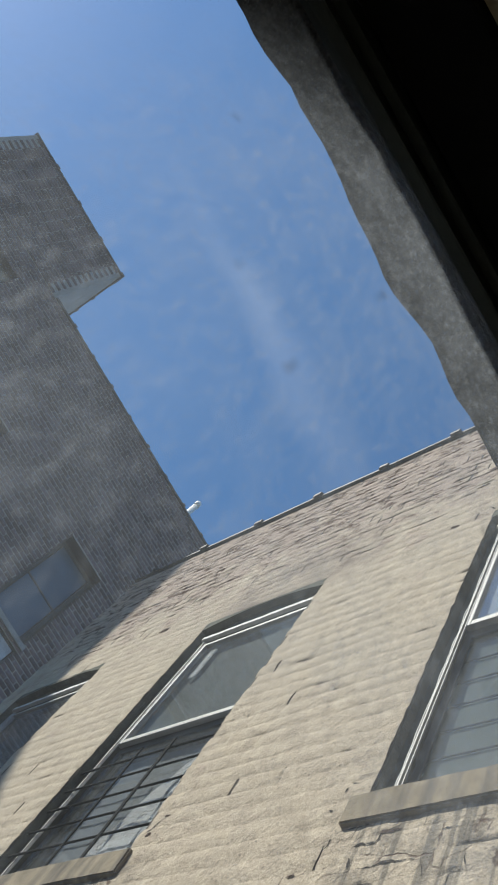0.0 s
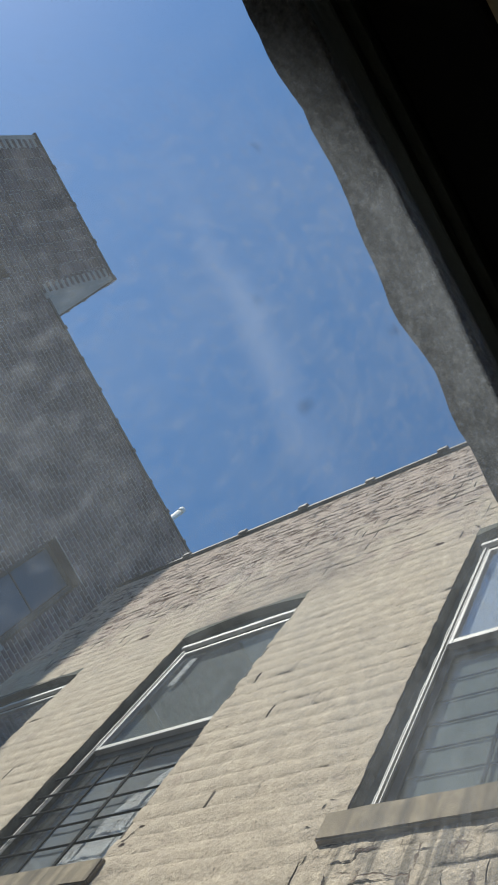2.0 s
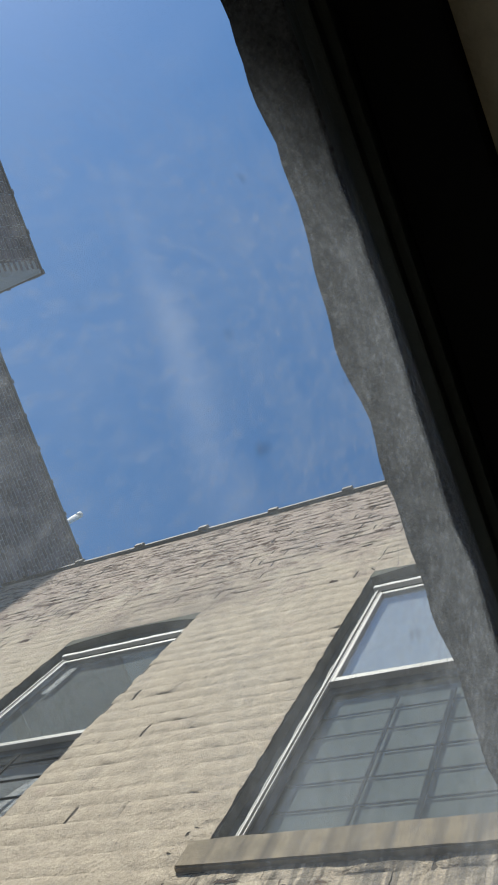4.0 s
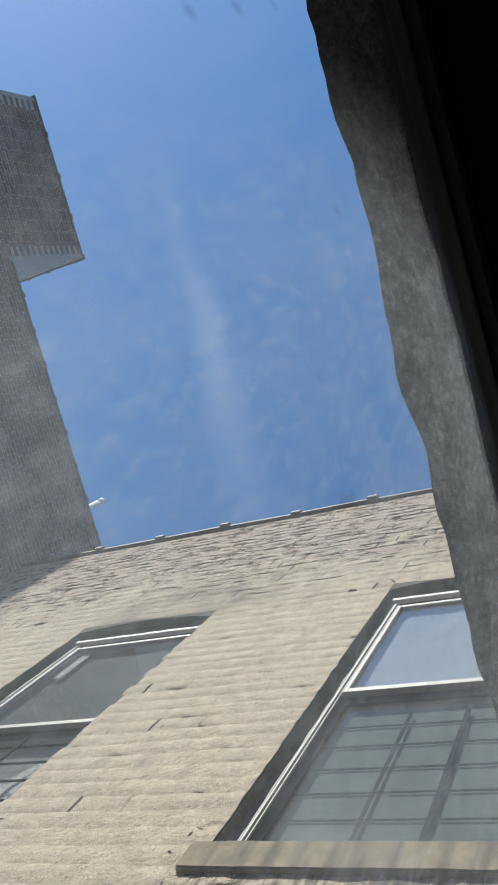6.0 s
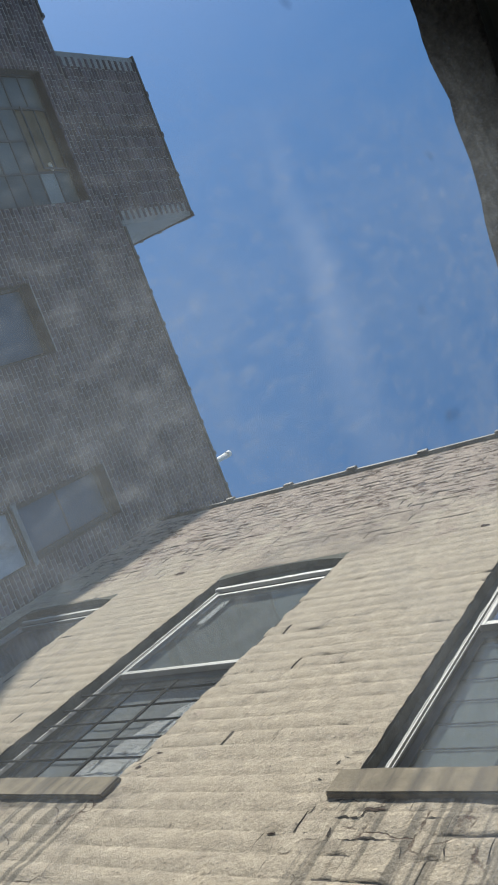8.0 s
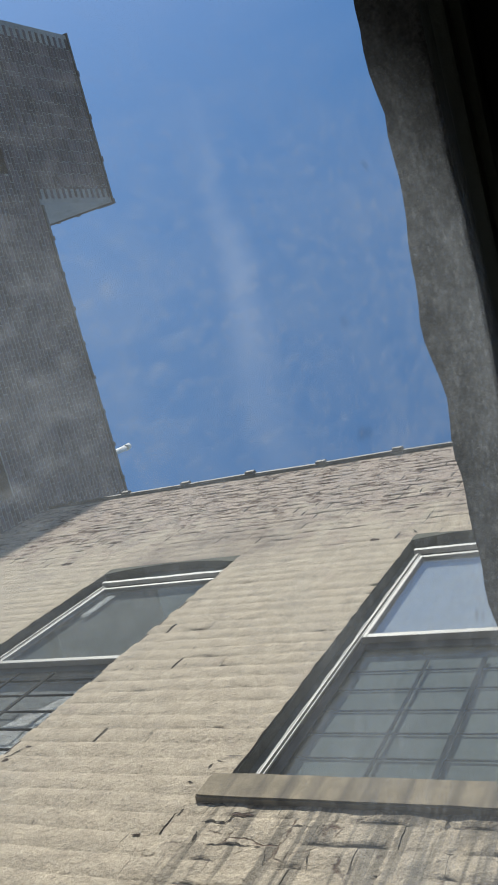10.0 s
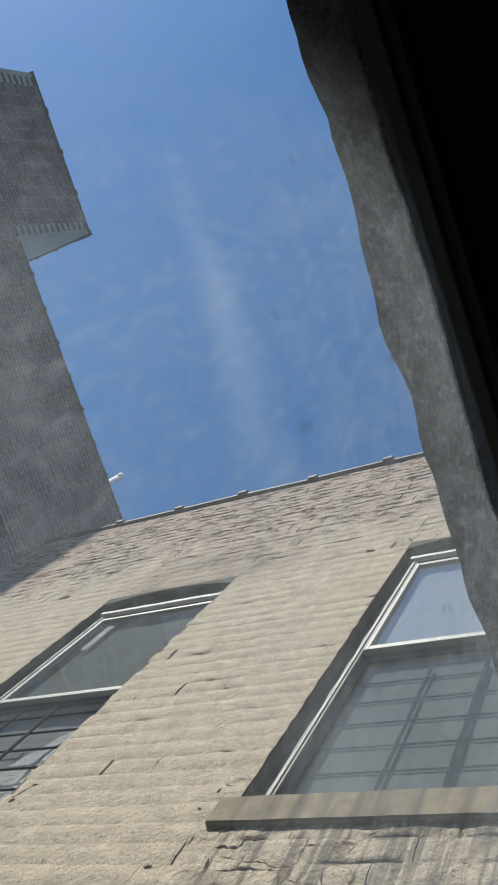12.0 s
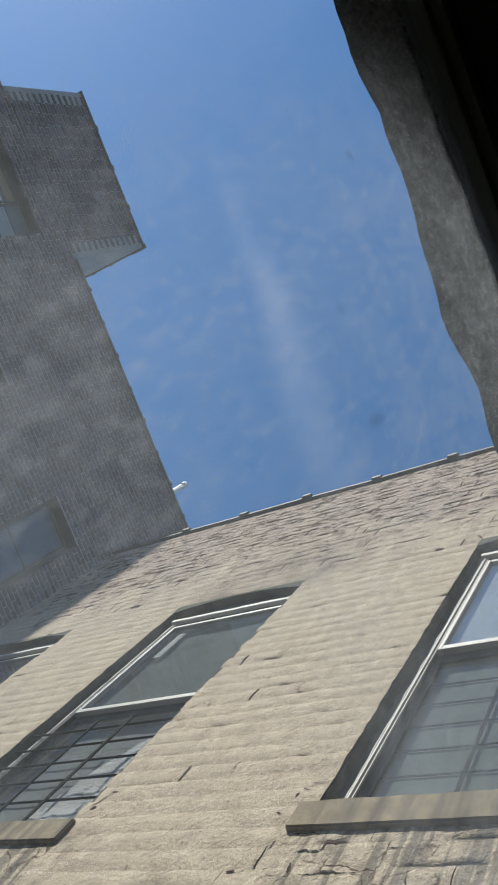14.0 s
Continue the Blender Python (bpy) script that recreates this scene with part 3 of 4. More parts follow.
def framed_wall(x0, x1, y0, y1, z0, z1, holes):
    """Slab whose openings (along y, z) go right through."""
    bm = bmesh.new()
    ys = sorted({y0, y1, *[h[0] for h in holes], *[h[1] for h in holes]})
    for a, b in zip(ys, ys[1:]):
        cuts = sorted((h[2], h[3]) for h in holes if h[0] <= a and h[1] >= b)
        z = z0
        for c, d in cuts:
            box(bm, x0, x1, a, b, z, c)
            z = d
        box(bm, x0, x1, a, b, z, z1)
    return bm

wall_east = part("wall_east", framed_wall(WX + 0.0065, WX + 0.33, -0.04, CREAM_END, 0.0, CREAM_TOP, [WIN_A, WIN_B, WIN_C]), M_CREAM_JOINT)
tagged(wall_east, "cream painted brick wall, stained and flaking below its coping", "wall", kind="structure")

DW = [(-5.06, -2.82, 9.9, 13.33), (-1.68, -0.56, 8.15, 11.22), (1.27, 2.10, 9.33, 11.22), (1.27, 2.10, 7.90, 9.19)]
def wall_xz(y0, y1, x0, x1, z0, z1, holes):
    bm = bmesh.new()
    xs = sorted({x0, x1, *[h[0] for h in holes], *[h[1] for h in holes]})
    for a, b in zip(xs, xs[1:]):
        cuts = sorted((h[2], h[3]) for h in holes if h[0] <= a and h[1] >= b)
        z = z0
        for c, d in cuts:
            box(bm, a, b, y0, y1, z, c)
            z = d
        box(bm, a, b, y0, y1, z, z1)
    return bm

wall_north = part("wall_north", wall_xz(LY + 0.010, LY + 0.35, -12.0, WX + 4.5, 0.0, DARK_TOP, DW), M_MORTAR)
tagged(wall_north, "dark brown brick wall with pale mortar, in its own shade", "wall", kind="structure")
roof = part("roof_north", boxes((-12.0, WX + 4.5, LY + 0.37, LY + 9, 13.2, 13.3)), M_ROOF)
tagged(roof, "flat tarred roof behind the brick parapet", "roof", kind="structure")
roof_e = part("roof_east", boxes((WX + 0.34, WX + 6, 0.1, CREAM_END - 0.3, 6.9, 7.0)), M_ROOF)
tagged(roof_e, "flat tarred roof behind the cream parapet", "roof", kind="structure")
tagged(part("wall_west", boxes((-12.3, -12.003, 0.04, LY + 0.2, 0, 5.0)), M_MORTAR), "plain grey wall closing the light court", "wall", kind="structure")

# own side: wall with the window that one looks through
OWN = [(-0.09, 1.15, 0.75, 2.17)]
tagged(part("wall_south", wall_xz(-0.45, -0.2165, -12.0, WX + 0.3, 0, 2.62, OWN), M_PLASTER), "plastered wall round the dusty window", "wall", kind="structure")
tagged(part("wall_south_core", wall_xz(-0.2145, -0.1245, -12.0, WX + 0.3, 0, 2.62, [(-0.09, 1.15, 0.75, 2.235)]), M_DARKBRICK), "dark masonry round the window frame", "wall", kind="structure")
tagged(part("wall_south_face", wall_xz(-0.44, -0.05, -12.0, WX - 0.004, 2.74, 6.5, []), M_DARKBRICK), "dark brick wall above the window", "wall", kind="structure")
tagged(part("floor", boxes((-2.5, WX + 0.3, -3.5, -0.453, 0.004, 0.12)), M_FLOORB), "worn dark floor boards of the room", "floor", kind="structure")
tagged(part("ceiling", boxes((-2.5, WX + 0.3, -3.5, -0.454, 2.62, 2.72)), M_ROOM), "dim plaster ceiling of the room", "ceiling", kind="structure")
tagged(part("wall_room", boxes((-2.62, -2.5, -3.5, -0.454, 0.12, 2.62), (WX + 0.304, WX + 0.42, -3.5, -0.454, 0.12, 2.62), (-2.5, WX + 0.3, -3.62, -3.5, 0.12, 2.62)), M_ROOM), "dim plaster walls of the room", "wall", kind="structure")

# out of view; the left jamb is placed to shade part of the pane
tagged(part("jamb_stone", boxes((-0.60, -0.092, -0.123, -0.060, 0.3, 2.196), (1.152, WX - 0.002, -0.123, -0.060, 0.3, 2.196), bevel=0.004), M_GRANITE), "unseen grey granite jambs beside the window, the left one set to shade the pane", "jamb", kind="structure")
# rough stone lintel: the lower outer edge is broken and wavy
def lintel():
    verts, faces = [], []
    nx, prof = 150, 12
    for i in range(nx + 1):
        x = -1.15 + 2.45 * i / nx
        wob = 0.004 * noise.noise(Vector((x * 9, 1.3, 0))) + 0.004 * noise.noise(Vector((x * 24, 7.3, 0))) + 0.002 * noise.noise(Vector((x * 60, 3.1, 0)))
        wob += 0.005 * min(1.0, max(0.0, (x - 0.22) / 0.15)) + 0.009 * math.exp(-((x - 0.245) / 0.055) ** 2)
        for j in range(prof + 1):
            s = j / prof
            if s < 0.6:
                q = s / 0.6
                y, z = -0.1215 + q * (0.060 + wob), 2.20 + 0.004 * noise.noise(Vector((x * 30, q * 6, 2)))
                z += 0.010 * max(0, q - 0.75) * 4 * (0.5 + noise.noise(Vector((x * 17, 2, 9))))
            else:
                q = (s - 0.6) / 0.4
                y, z = -0.0615 + wob * (1 - q) + 0.012 * q, 2.204 + q * 0.42
            verts.append((x, y, z))
    w = prof + 1
    for i in range(nx):
        for j in range(prof):
            a = i * w + j
            faces.append((a, a + 1, a + w + 1, a + w))
    base = len(verts)
    for i in (0, nx):
        verts.append((verts[i * w][0], -0.1215, 2.624))
    faces.append((base, base + 1, nx * w, 0))
    faces.append((base, *[j for j in range(w)]))
    faces.append((base + 1, *[nx * w + j for j in reversed(range(w))]))
    faces.append((base, w - 1, nx * w + w - 1, base + 1))
    return link_mesh("lintel", verts, faces, M_GRANITE, None, "", True)

tagged(lintel(), "rough grey granite lintel with a broken lower edge", "lintel", kind="structure")

# head of the window that one looks through, and its dusty pane
own_window = empty("window_1", (0.2, -0.155, 0.75), "old dark-framed window with a dusty pane below a stone lintel", "window", kind="structure")
def own_part(name, bm, material, label=""):
    ob = part(name, bm, material, own_window, label)
    ob.matrix_parent_inverse = Matrix.Translation((-0.2, 0.155, -0.75))
    return ob

own_part("window_frame", boxes((-0.09, 1.15, -0.1505, -0.1235, 2.122, 2.233), (-0.09, -0.05, -0.1505, -0.1235, 0.80, 2.120), (1.10, 1.15, -0.1505, -0.1235, 0.80, 2.120), (-0.09, 1.15, -0.1505, -0.1215, 0.752, 0.798), bevel=0.003), M_HEAD, "dark frame, indoor dimness in its colour")
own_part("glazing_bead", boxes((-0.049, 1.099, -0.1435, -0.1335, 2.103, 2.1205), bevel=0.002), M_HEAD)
own_part("head_lining", boxes((-0.089, 1.149, -0.2135, -0.1525, 2.140, 2.232), bevel=0.002), M_LINING, "head lining, blackened in colour for its unlit place")
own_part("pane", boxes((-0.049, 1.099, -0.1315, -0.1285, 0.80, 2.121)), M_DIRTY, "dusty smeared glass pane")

# ---------------------------------------------------------------- windows of the cream wall
def sash_window(y0, y1, z0, z1, rail, label, number):
    """Double-hung window in the cream wall: frame, two sashes, iron grille before the lower one, blind behind."""
    top = empty(f"window_{number}", (SASH_X, (y0 + y1) / 2, z0), label, "window", kind="structure")
    inv = Matrix.Translation((-SASH_X, -(y0 + y1) / 2, -z0))

    def put(name, bm, material, lab="", smooth=False, parent=None):
        ob = part(name, bm, material, parent or top, lab, smooth)
        if parent is None:
            ob.matrix_parent_inverse = inv
        return ob

    x = SASH_X
    # deep frame, its face coloured dark to widen the shaded reveal, then the white storm window set in it
    fw, fn, hd = 0.046, 0.026, 0.125
    put("window_frame", boxes((x + 0.001, x + 0.10, y0, y0 + fn, z0, z1), (x + 0.001, x + 0.10, y1 - fw, y1, z0, z1), (x + 0.001, x + 0.10, y0 + fn, y1 - fw, z1 - hd, z1), (x + 0.001, x + 0.10, y0 + fn, y1 - fw, z0, z0 + 0.03), bevel=0.003), M_REVEAL, "dark grey frame, coloured to carry on the shaded reveal")
    wav = bmesh.new()
    n = 26
    ring = []
    for i in range(n + 1):
        yy = y0 + 0.03 + (y1 - y0 - 0.06) * i / n
        k = 0.004 * noise.noise(Vector((yy * 17, z1, 1)))
        ring.append([wav.verts.new((x + dx, yy, z1 - hd + dz + k)) for dx, dz in ((0.0, -0.036), (-0.022, -0.032), (-0.022, -0.006 + k), (0.0, 0.002))])
    for i in range(n):
        for j in range(4):
            wav.faces.new((ring[i][j], ring[i][(j + 1) % 4], ring[i + 1][(j + 1) % 4], ring[i + 1][j]))
    wav.faces.new(ring[0])
    wav.faces.new(ring[n])
    put("head_strip", wav, M_CAULK, "wavy white caulked strip")
    a, b = y0 + fn + 0.001, y1 - fw - 0.001
    for yy in (a + 0.001, b - 0.0075):
        put("storm_track", boxes((x - 0.010, x + 0.001, yy, yy + 0.0065, z0 + 0.03, z1 - hd - 0.04), bevel=0.001), M_WHITE, "thin pale metal track")
    put("storm_track", boxes((x - 0.006, x + 0.001, b - 0.0185, b - 0.0145, z0 + 0.03, z1 - hd - 0.04), bevel=0.001), M_WHITE, "thin pale metal track")
    bead = bmesh.new()
    last_ring = None
    for i in range(61):
        zz = z0 + 0.03 + (z1 - hd - z0 - 0.06) * i / 60
        k = 0.006 * noise.noise(Vector((y1, zz * 9, 4))) + 0.004 * noise.noise(Vector((y0, zz * 31, 2)))
        ring_i = [bead.verts.new((x + dx, b + dy + k, zz)) for dx, dy in ((0.0, 0.001), (-0.007, 0.002), (-0.008, 0.007), (0.0, 0.011))]
        if last_ring:
            for j in range(4):
                bead.faces.new((last_ring[j], last_ring[(j + 1) % 4], ring_i[(j + 1) % 4], ring_i[j]))
        else:
            bead.faces.new(ring_i)
        last_ring = ring_i
    bead.faces.new(last_ring)
    put("caulk_bead", bead, M_WHITE, "uneven white caulk", True)
    sw, top_z = 0.025, z1 - hd - 0.062
    upper = put("upper_sash", boxes((x - 0.004, x + 0.024, a + 0.010, a + 0.010 + sw, rail, top_z), (x - 0.004, x + 0.024, b - 0.010 - sw, b - 0.010, rail, top_z), (x - 0.004, x + 0.024, a + 0.010 + sw, b - 0.010 - sw, top_z - 0.024, top_z), (x - 0.004, x + 0.024, a + 0.010 + sw, b - 0.010 - sw, rail, rail + 0.03), bevel=0.003), M_WHITE, "white painted sash")
    put("upper_pane", boxes((x + 0.008, x + 0.012, a + 0.010 + sw, b - 0.010 - sw, rail + 0.03, top_z - 0.024)), M_GLASS, "reflecting glass pane", parent=upper)
    # lower sash, set back
    lower = put("lower_sash", boxes((x + 0.030, x + 0.044, a, a + 0.032, z0 + 0.03, rail + 0.02), (x + 0.030, x + 0.044, b - 0.032, b, z0 + 0.03, rail + 0.02), (x + 0.030, x + 0.044, a + 0.032, b - 0.032, rail - 0.035, rail + 0.02), (x + 0.030, x + 0.044, a + 0.032, b - 0.032, z0 + 0.03, z0 + 0.065), bevel=0.003), M_FRAME, "grey weathered sash")
    put("lower_pane", boxes((x + 0.034, x + 0.038, a + 0.032, b - 0.032, z0 + 0.065, rail - 0.035)), M_GLASS_DUSTY if number == 2 else M_GLASS, "dusty glass pane", parent=lower)
    return top


sash_window(*WIN_A, 4.407, "double-hung window with white sash and pale drawn blind", 2)
sash_window(*WIN_B, 4.326, "double-hung window with white sash and crumpled sheet behind bars", 3)
sash_window(*WIN_C, 4.34, "double-hung window with white sash, half in shade", 7)

def grille(x, y0, y1, zs, ys, foot, group, label, thick=0.005):
    g0 = empty("window_grille", (x, (y0 + y1) / 2, zs[0]), label, "grille", group)
    inv = Matrix.Translation((-x, -(y0 + y1) / 2, -zs[0]))
    for z in zs:
        ob = part("rod", rod(bmesh.new(), (x, y0, z), (x, y1, z), thick), M_IRON, g0, "", True)
        ob.matrix_parent_inverse = inv
    for k, y in enumerate(ys):
        half = 0.009 if k == 0 else 0.006
        ob = part("upright", boxes((x - 0.013, x - 0.006, y - half, y + half, foot, zs[-1] + 0.06), bevel=0.002), M_IRON, g0, "flat iron upright")
        ob.matrix_parent_inverse = inv

grille(SASH_X + 0.055, WIN_A[0] + 0.003, WIN_A[1] - 0.003, [3.687, 3.826, 3.965, 4.105, 4.239], [0.598, 0.804], WIN_A[2] + 0.02, "grilles of the cream wall", "dark iron grille behind the dusty lower pane", 0.0034)
grille(SASH_X - 0.020, WIN_B[0] + 0.005, WIN_B[1] - 0.005, [3.584, 3.718, 3.849, 3.977, 4.106], [2.435, 2.643], WIN_B[2] + 0.03, "grilles of the cream wall", "black iron window grille of thin rods and flat uprights")

def wavy_sheet(name, y0, y1, z0, z1, x, amp, freq, seed, material, label, category, slant=0.0):
    verts, faces = [], []
    nu, nv = 40, 30
    for i in range(nu + 1):
        for j in range(nv + 1):
            y, z = y0 + (y1 - y0 - slant * (j / nv) ** 1.3) * i / nu, z0 + (z1 - z0) * j / nv
            dx = amp * noise.noise(Vector((y * freq, z * freq * 0.5, seed))) + amp * 0.6 * noise.noise(Vector((y * freq * 3 + z * 4, z * freq, seed + 5)))
            verts.append((x + dx, y, z))
    w = nv + 1
    for i in range(nu):
        for j in range(nv):
            a = i * w + j
            faces.append((a, a + w, a + w + 1, a + 1))
    n0 = len(verts)
    verts += [(v[0] + 0.004, v[1], v[2]) for v in verts]
    faces += [tuple(n0 + k for k in reversed(f)) for f in faces]
    return tagged(link_mesh(name, verts, faces, material, None, "", True), label, category)

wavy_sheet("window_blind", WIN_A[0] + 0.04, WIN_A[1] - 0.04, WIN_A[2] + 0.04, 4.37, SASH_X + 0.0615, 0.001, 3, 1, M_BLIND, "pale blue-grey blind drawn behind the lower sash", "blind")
wavy_sheet("window_blind", WIN_A[0] + 0.04, WIN_A[1] - 0.04, 4.46, WIN_A[3] - 0.15, SASH_X + 0.034, 0.003, 3, 2, M_BLIND_UP, "blind behind the upper sash, its pale blue-grey painted for reflected sky", "blind")
# added grey sheet stands in for the dark wall reflected in the pane
wavy_sheet("window_blind", WIN_B[0] + 0.04, WIN_B[1] - 0.04, 4.38, WIN_B[3] - 0.15, SASH_X + 0.044, 0.003, 3, 3, M_GREYBLIND, "dull grey sheet added behind the upper sash, for the wall reflected there", "blind")
wavy_sheet("window_blind", WIN_C[0] + 0.04, WIN_C[1] - 0.04, WIN_C[2] + 0.05, WIN_C[3] - 0.05, SASH_X + 0.09, 0.004, 3, 8, M_GREYBLIND, "dull grey blind drawn behind both sashes", "blind")
wavy_sheet("white_strip", 2.838, 2.888, 4.90, 5.17, SASH_X + 0.022, 0.001, 9, 7, M_WHITE_STRIP, "narrow bright white strip behind the upper pane", "paper")
wavy_sheet("window_blind", WIN_B[0] + 0.04, WIN_B[1] - 0.04, WIN_B[2] + 0.04, 4.28, SASH_X + 0.088, 0.004, 4, 11, M_BLIND, "pale grey blind drawn behind the barred lower sash", "blind")
wavy_sheet("plastic_sheet", WIN_B[0] + 0.05, 2.70, WIN_B[2] + 0.05, 4.26, SASH_X + 0.066, 0.013, 8, 4, M_PLASTIC, "crumpled white plastic sheet hung behind the barred sash", "sheet", 0.40)

for k, (y0, y1, z0, z1) in zip((1, 2, 7), (WIN_A, WIN_B, WIN_C)):
    bm = boxes((WX + 0.62, WX + 0.66, y0 - 0.1, y1 + 0.1, z0 - 0.1, z1 + 0.1), (WX + 0.335, WX + 0.62, y0 - 0.14, y0 - 0.1, z0 - 0.1, z1 + 0.1), (WX + 0.335, WX + 0.62, y1 + 0.1, y1 + 0.14, z0 - 0.1, z1 + 0.1), (WX + 0.335, WX + 0.66, y0 - 0.14, y1 + 0.14, z1 + 0.1, z1 + 0.14), (WX + 0.335, WX + 0.66, y0 - 0.14, y1 + 0.14, z0 - 0.14, z0 - 0.1))
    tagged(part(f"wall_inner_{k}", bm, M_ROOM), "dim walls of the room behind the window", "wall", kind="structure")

def sill(y0, y1, z0, z1, seed):
    bm = bmesh.new()
    box(bm, WX - 0.018, SASH_X - 0.001, y0, y1, z0, z1)
    bmesh.ops.subdivide_edges(bm, edges=[e for e in bm.edges if abs(e.verts[0].co.y - e.verts[1].co.y) > 0.2], cuts=24, use_grid_fill=True)
    for v in bm.verts:
        if v.co.z > (z0 + z1) / 2:
            v.co.z += max(0, v.co.x - WX) * 0.15
        n0 = noise.noise_vector(v.co * 11 + Vector((seed, 0, 0)))
        v.co += n0 * 0.0022
    bmesh.ops.bevel(bm, geom=[e for e in bm.edges if len(e.link_faces) == 2 and e.calc_face_angle(0) > 0.8], offset=0.005, segments=2, affect="EDGES")
    return tagged(part("window_sill", bm, M_SILL), "weathered brown sandstone window sill with rain stains and painted shadow stripes", "sill", "sills of the cream wall")

sill(0.24, 1.20, 3.305, 3.418, 1)
sill(2.105, 3.09, 3.293, 3.404, 7)
sill(3.89, 4.88, 3.293, 3.404, 4)

# ---------------------------------------------------------------- copings
def coping_tile(length, width, height, material, name="coping_tile"):
    """Saddle-backed tile along +Y with a collar at its end, on z = 0."""
    bm = bmesh.new()
    def prism(ya, yb, w, h):
        pts = [(-w / 2, 0), (-w / 2, h * 0.45), (-w * 0.28, h * 0.8), (0, h), (w * 0.28, h * 0.8), (w / 2, h * 0.45), (w / 2, 0)]
        va = [bm.verts.new((p[0], ya, p[1])) for p in pts]
        vb = [bm.verts.new((p[0], yb, p[1])) for p in pts]
        for i in range(len(pts)):
            j = (i + 1) % len(pts)
            bm.faces.new((va[i], va[j], vb[j], vb[i]))
        bm.faces.new(va)
        bm.faces.new(list(reversed(vb)))
    prism(0.0, length - 0.004, width, height)
    prism(length - 0.075, length - 0.002, width + 0.035, height + 0.025)
    me_ob = part(name, bm, material)
    return me_ob

tile = coping_tile(0.607, 0.352, 0.075, M_COPING)
tagged(tile, "weathered grey terracotta coping tile with a collar joint", "coping tile", "coping of the cream parapet")
tile.matrix_basis = pose(WX + 0.155, 4.19, CREAM_TOP + 0.002, 0, 0, 180)
k = 1
while 4.19 - 0.607 * (k - 1) > 0.6:
    copy_thing(tile, pose(WX + 0.155, 4.19 - 0.607 * k, CREAM_TOP + 0.002, 0, 0.3 * (-1) ** k, 180 + 0.4 * (-1) ** k))
    k += 1
copy_thing(tile, pose(WX + 0.155, 4.797, CREAM_TOP + 0.002, 0, 0, 180))
last = copy_thing(tile, pose(WX + 0.155, CREAM_END, CREAM_TOP + 0.002, 0, 0, 180))
last.matrix_basis = last.matrix_basis @ Matrix.Diagonal((1, (CREAM_END - 4.799) / 0.607, 1, 1))

TL = 0.619
dtile = coping_tile(TL, 0.385, 0.09, M_COPING_DARK)
tagged(dtile, "dark weathered coping tile with a collar joint", "coping tile", "coping of the brick parapet")
dtile.matrix_basis = pose(WX + 2.40 - TL, LY + 0.17, DARK_TOP + 0.002, 0, 0, -90)
for k in range(1, 24):
    x = WX + 2.40 - TL * (k + 1)
    if BULK_X0 - 0.005 < x + TL and x < BULK_X1 + 0.002:
        continue
    copy_thing(dtile, pose(x, LY + 0.17, DARK_TOP + 0.002, 0, 0, -90 + 0.5 * (-1) ** k))

# cut tiles on both sides of the bulkhead
k1 = int((WX + 2.40 - (BULK_X1 + 0.02)) / TL)
edge_r = WX + 2.40 - TL * k1
for xa, xb in ((BULK_X1 + 0.003, edge_r - 0.003),):
    if xb - xa > 0.03:
        cut = copy_thing(dtile, pose(xa, LY + 0.17, DARK_TOP + 0.002, 0, 0, -90))
        cut.matrix_basis = cut.matrix_basis @ Matrix.Diagonal((1, (xb - xa) / TL, 1, 1))

# ---------------------------------------------------------------- raised stair bulkhead of the dark building
BD = 2.42
bulk = empty("roof_bulkhead", (BULK_X0, LY, DARK_TOP), "dark brick roof bulkhead with pale stuccoed sides", "bulkhead")
binv = Matrix.Translation((-BULK_X0, -LY, -DARK_TOP))
ob = part("core", boxes((BULK_X0 + 0.006, BULK_X1 - 0.006, LY + 0.004, LY + BD, DARK_TOP + 0.004, BULK_TOP)), M_STUCCO, bulk, "grey stuccoed sides")
ob.matrix_parent_inverse = binv
for k in range(4):
    L5 = (BULK_X1 - BULK_X0 + 0.06) / 4
    t5 = copy_thing(dtile, pose(BULK_X0 - 0.03 + L5 * k, LY + 0.17, BULK_TOP + 0.002, 0, 0, -90))
    t5.matrix_basis = t5.matrix_basis @ Matrix.Diagonal((1, L5 / TL, 1, 1))
for k in range(4):
    L5 = (BD - 0.40) / 4
    for xx in (BULK_X1 - 0.17, BULK_X0 + 0.17):
        t5 = copy_thing(dtile, pose(xx, LY + 0.40 + L5 * k, BULK_TOP + 0.002))
        t5.matrix_basis = t5.matrix_basis @ Matrix.Diagonal((1, L5 / TL, 1, 1))

PX, PY = 2.27, LY + 0.54
pipe = empty("vent_pipe", (PX, PY, 13.3), "short white plastic vent pipe on the flat roof", "vent pipe")
pinv = Matrix.Translation((-PX, -PY, -13.3))
for nm, bm in (("tube", rod(bmesh.new(), (PX, PY, 13.3), (PX, PY, 15.02), 0.055, 16)), ("collar", rod(bmesh.new(), (PX, PY, 14.96), (PX, PY, 15.10), 0.062, 16))):
    ob = part(nm, bm, M_PIPE, pipe, "", True)
    ob.matrix_parent_inverse = pinv

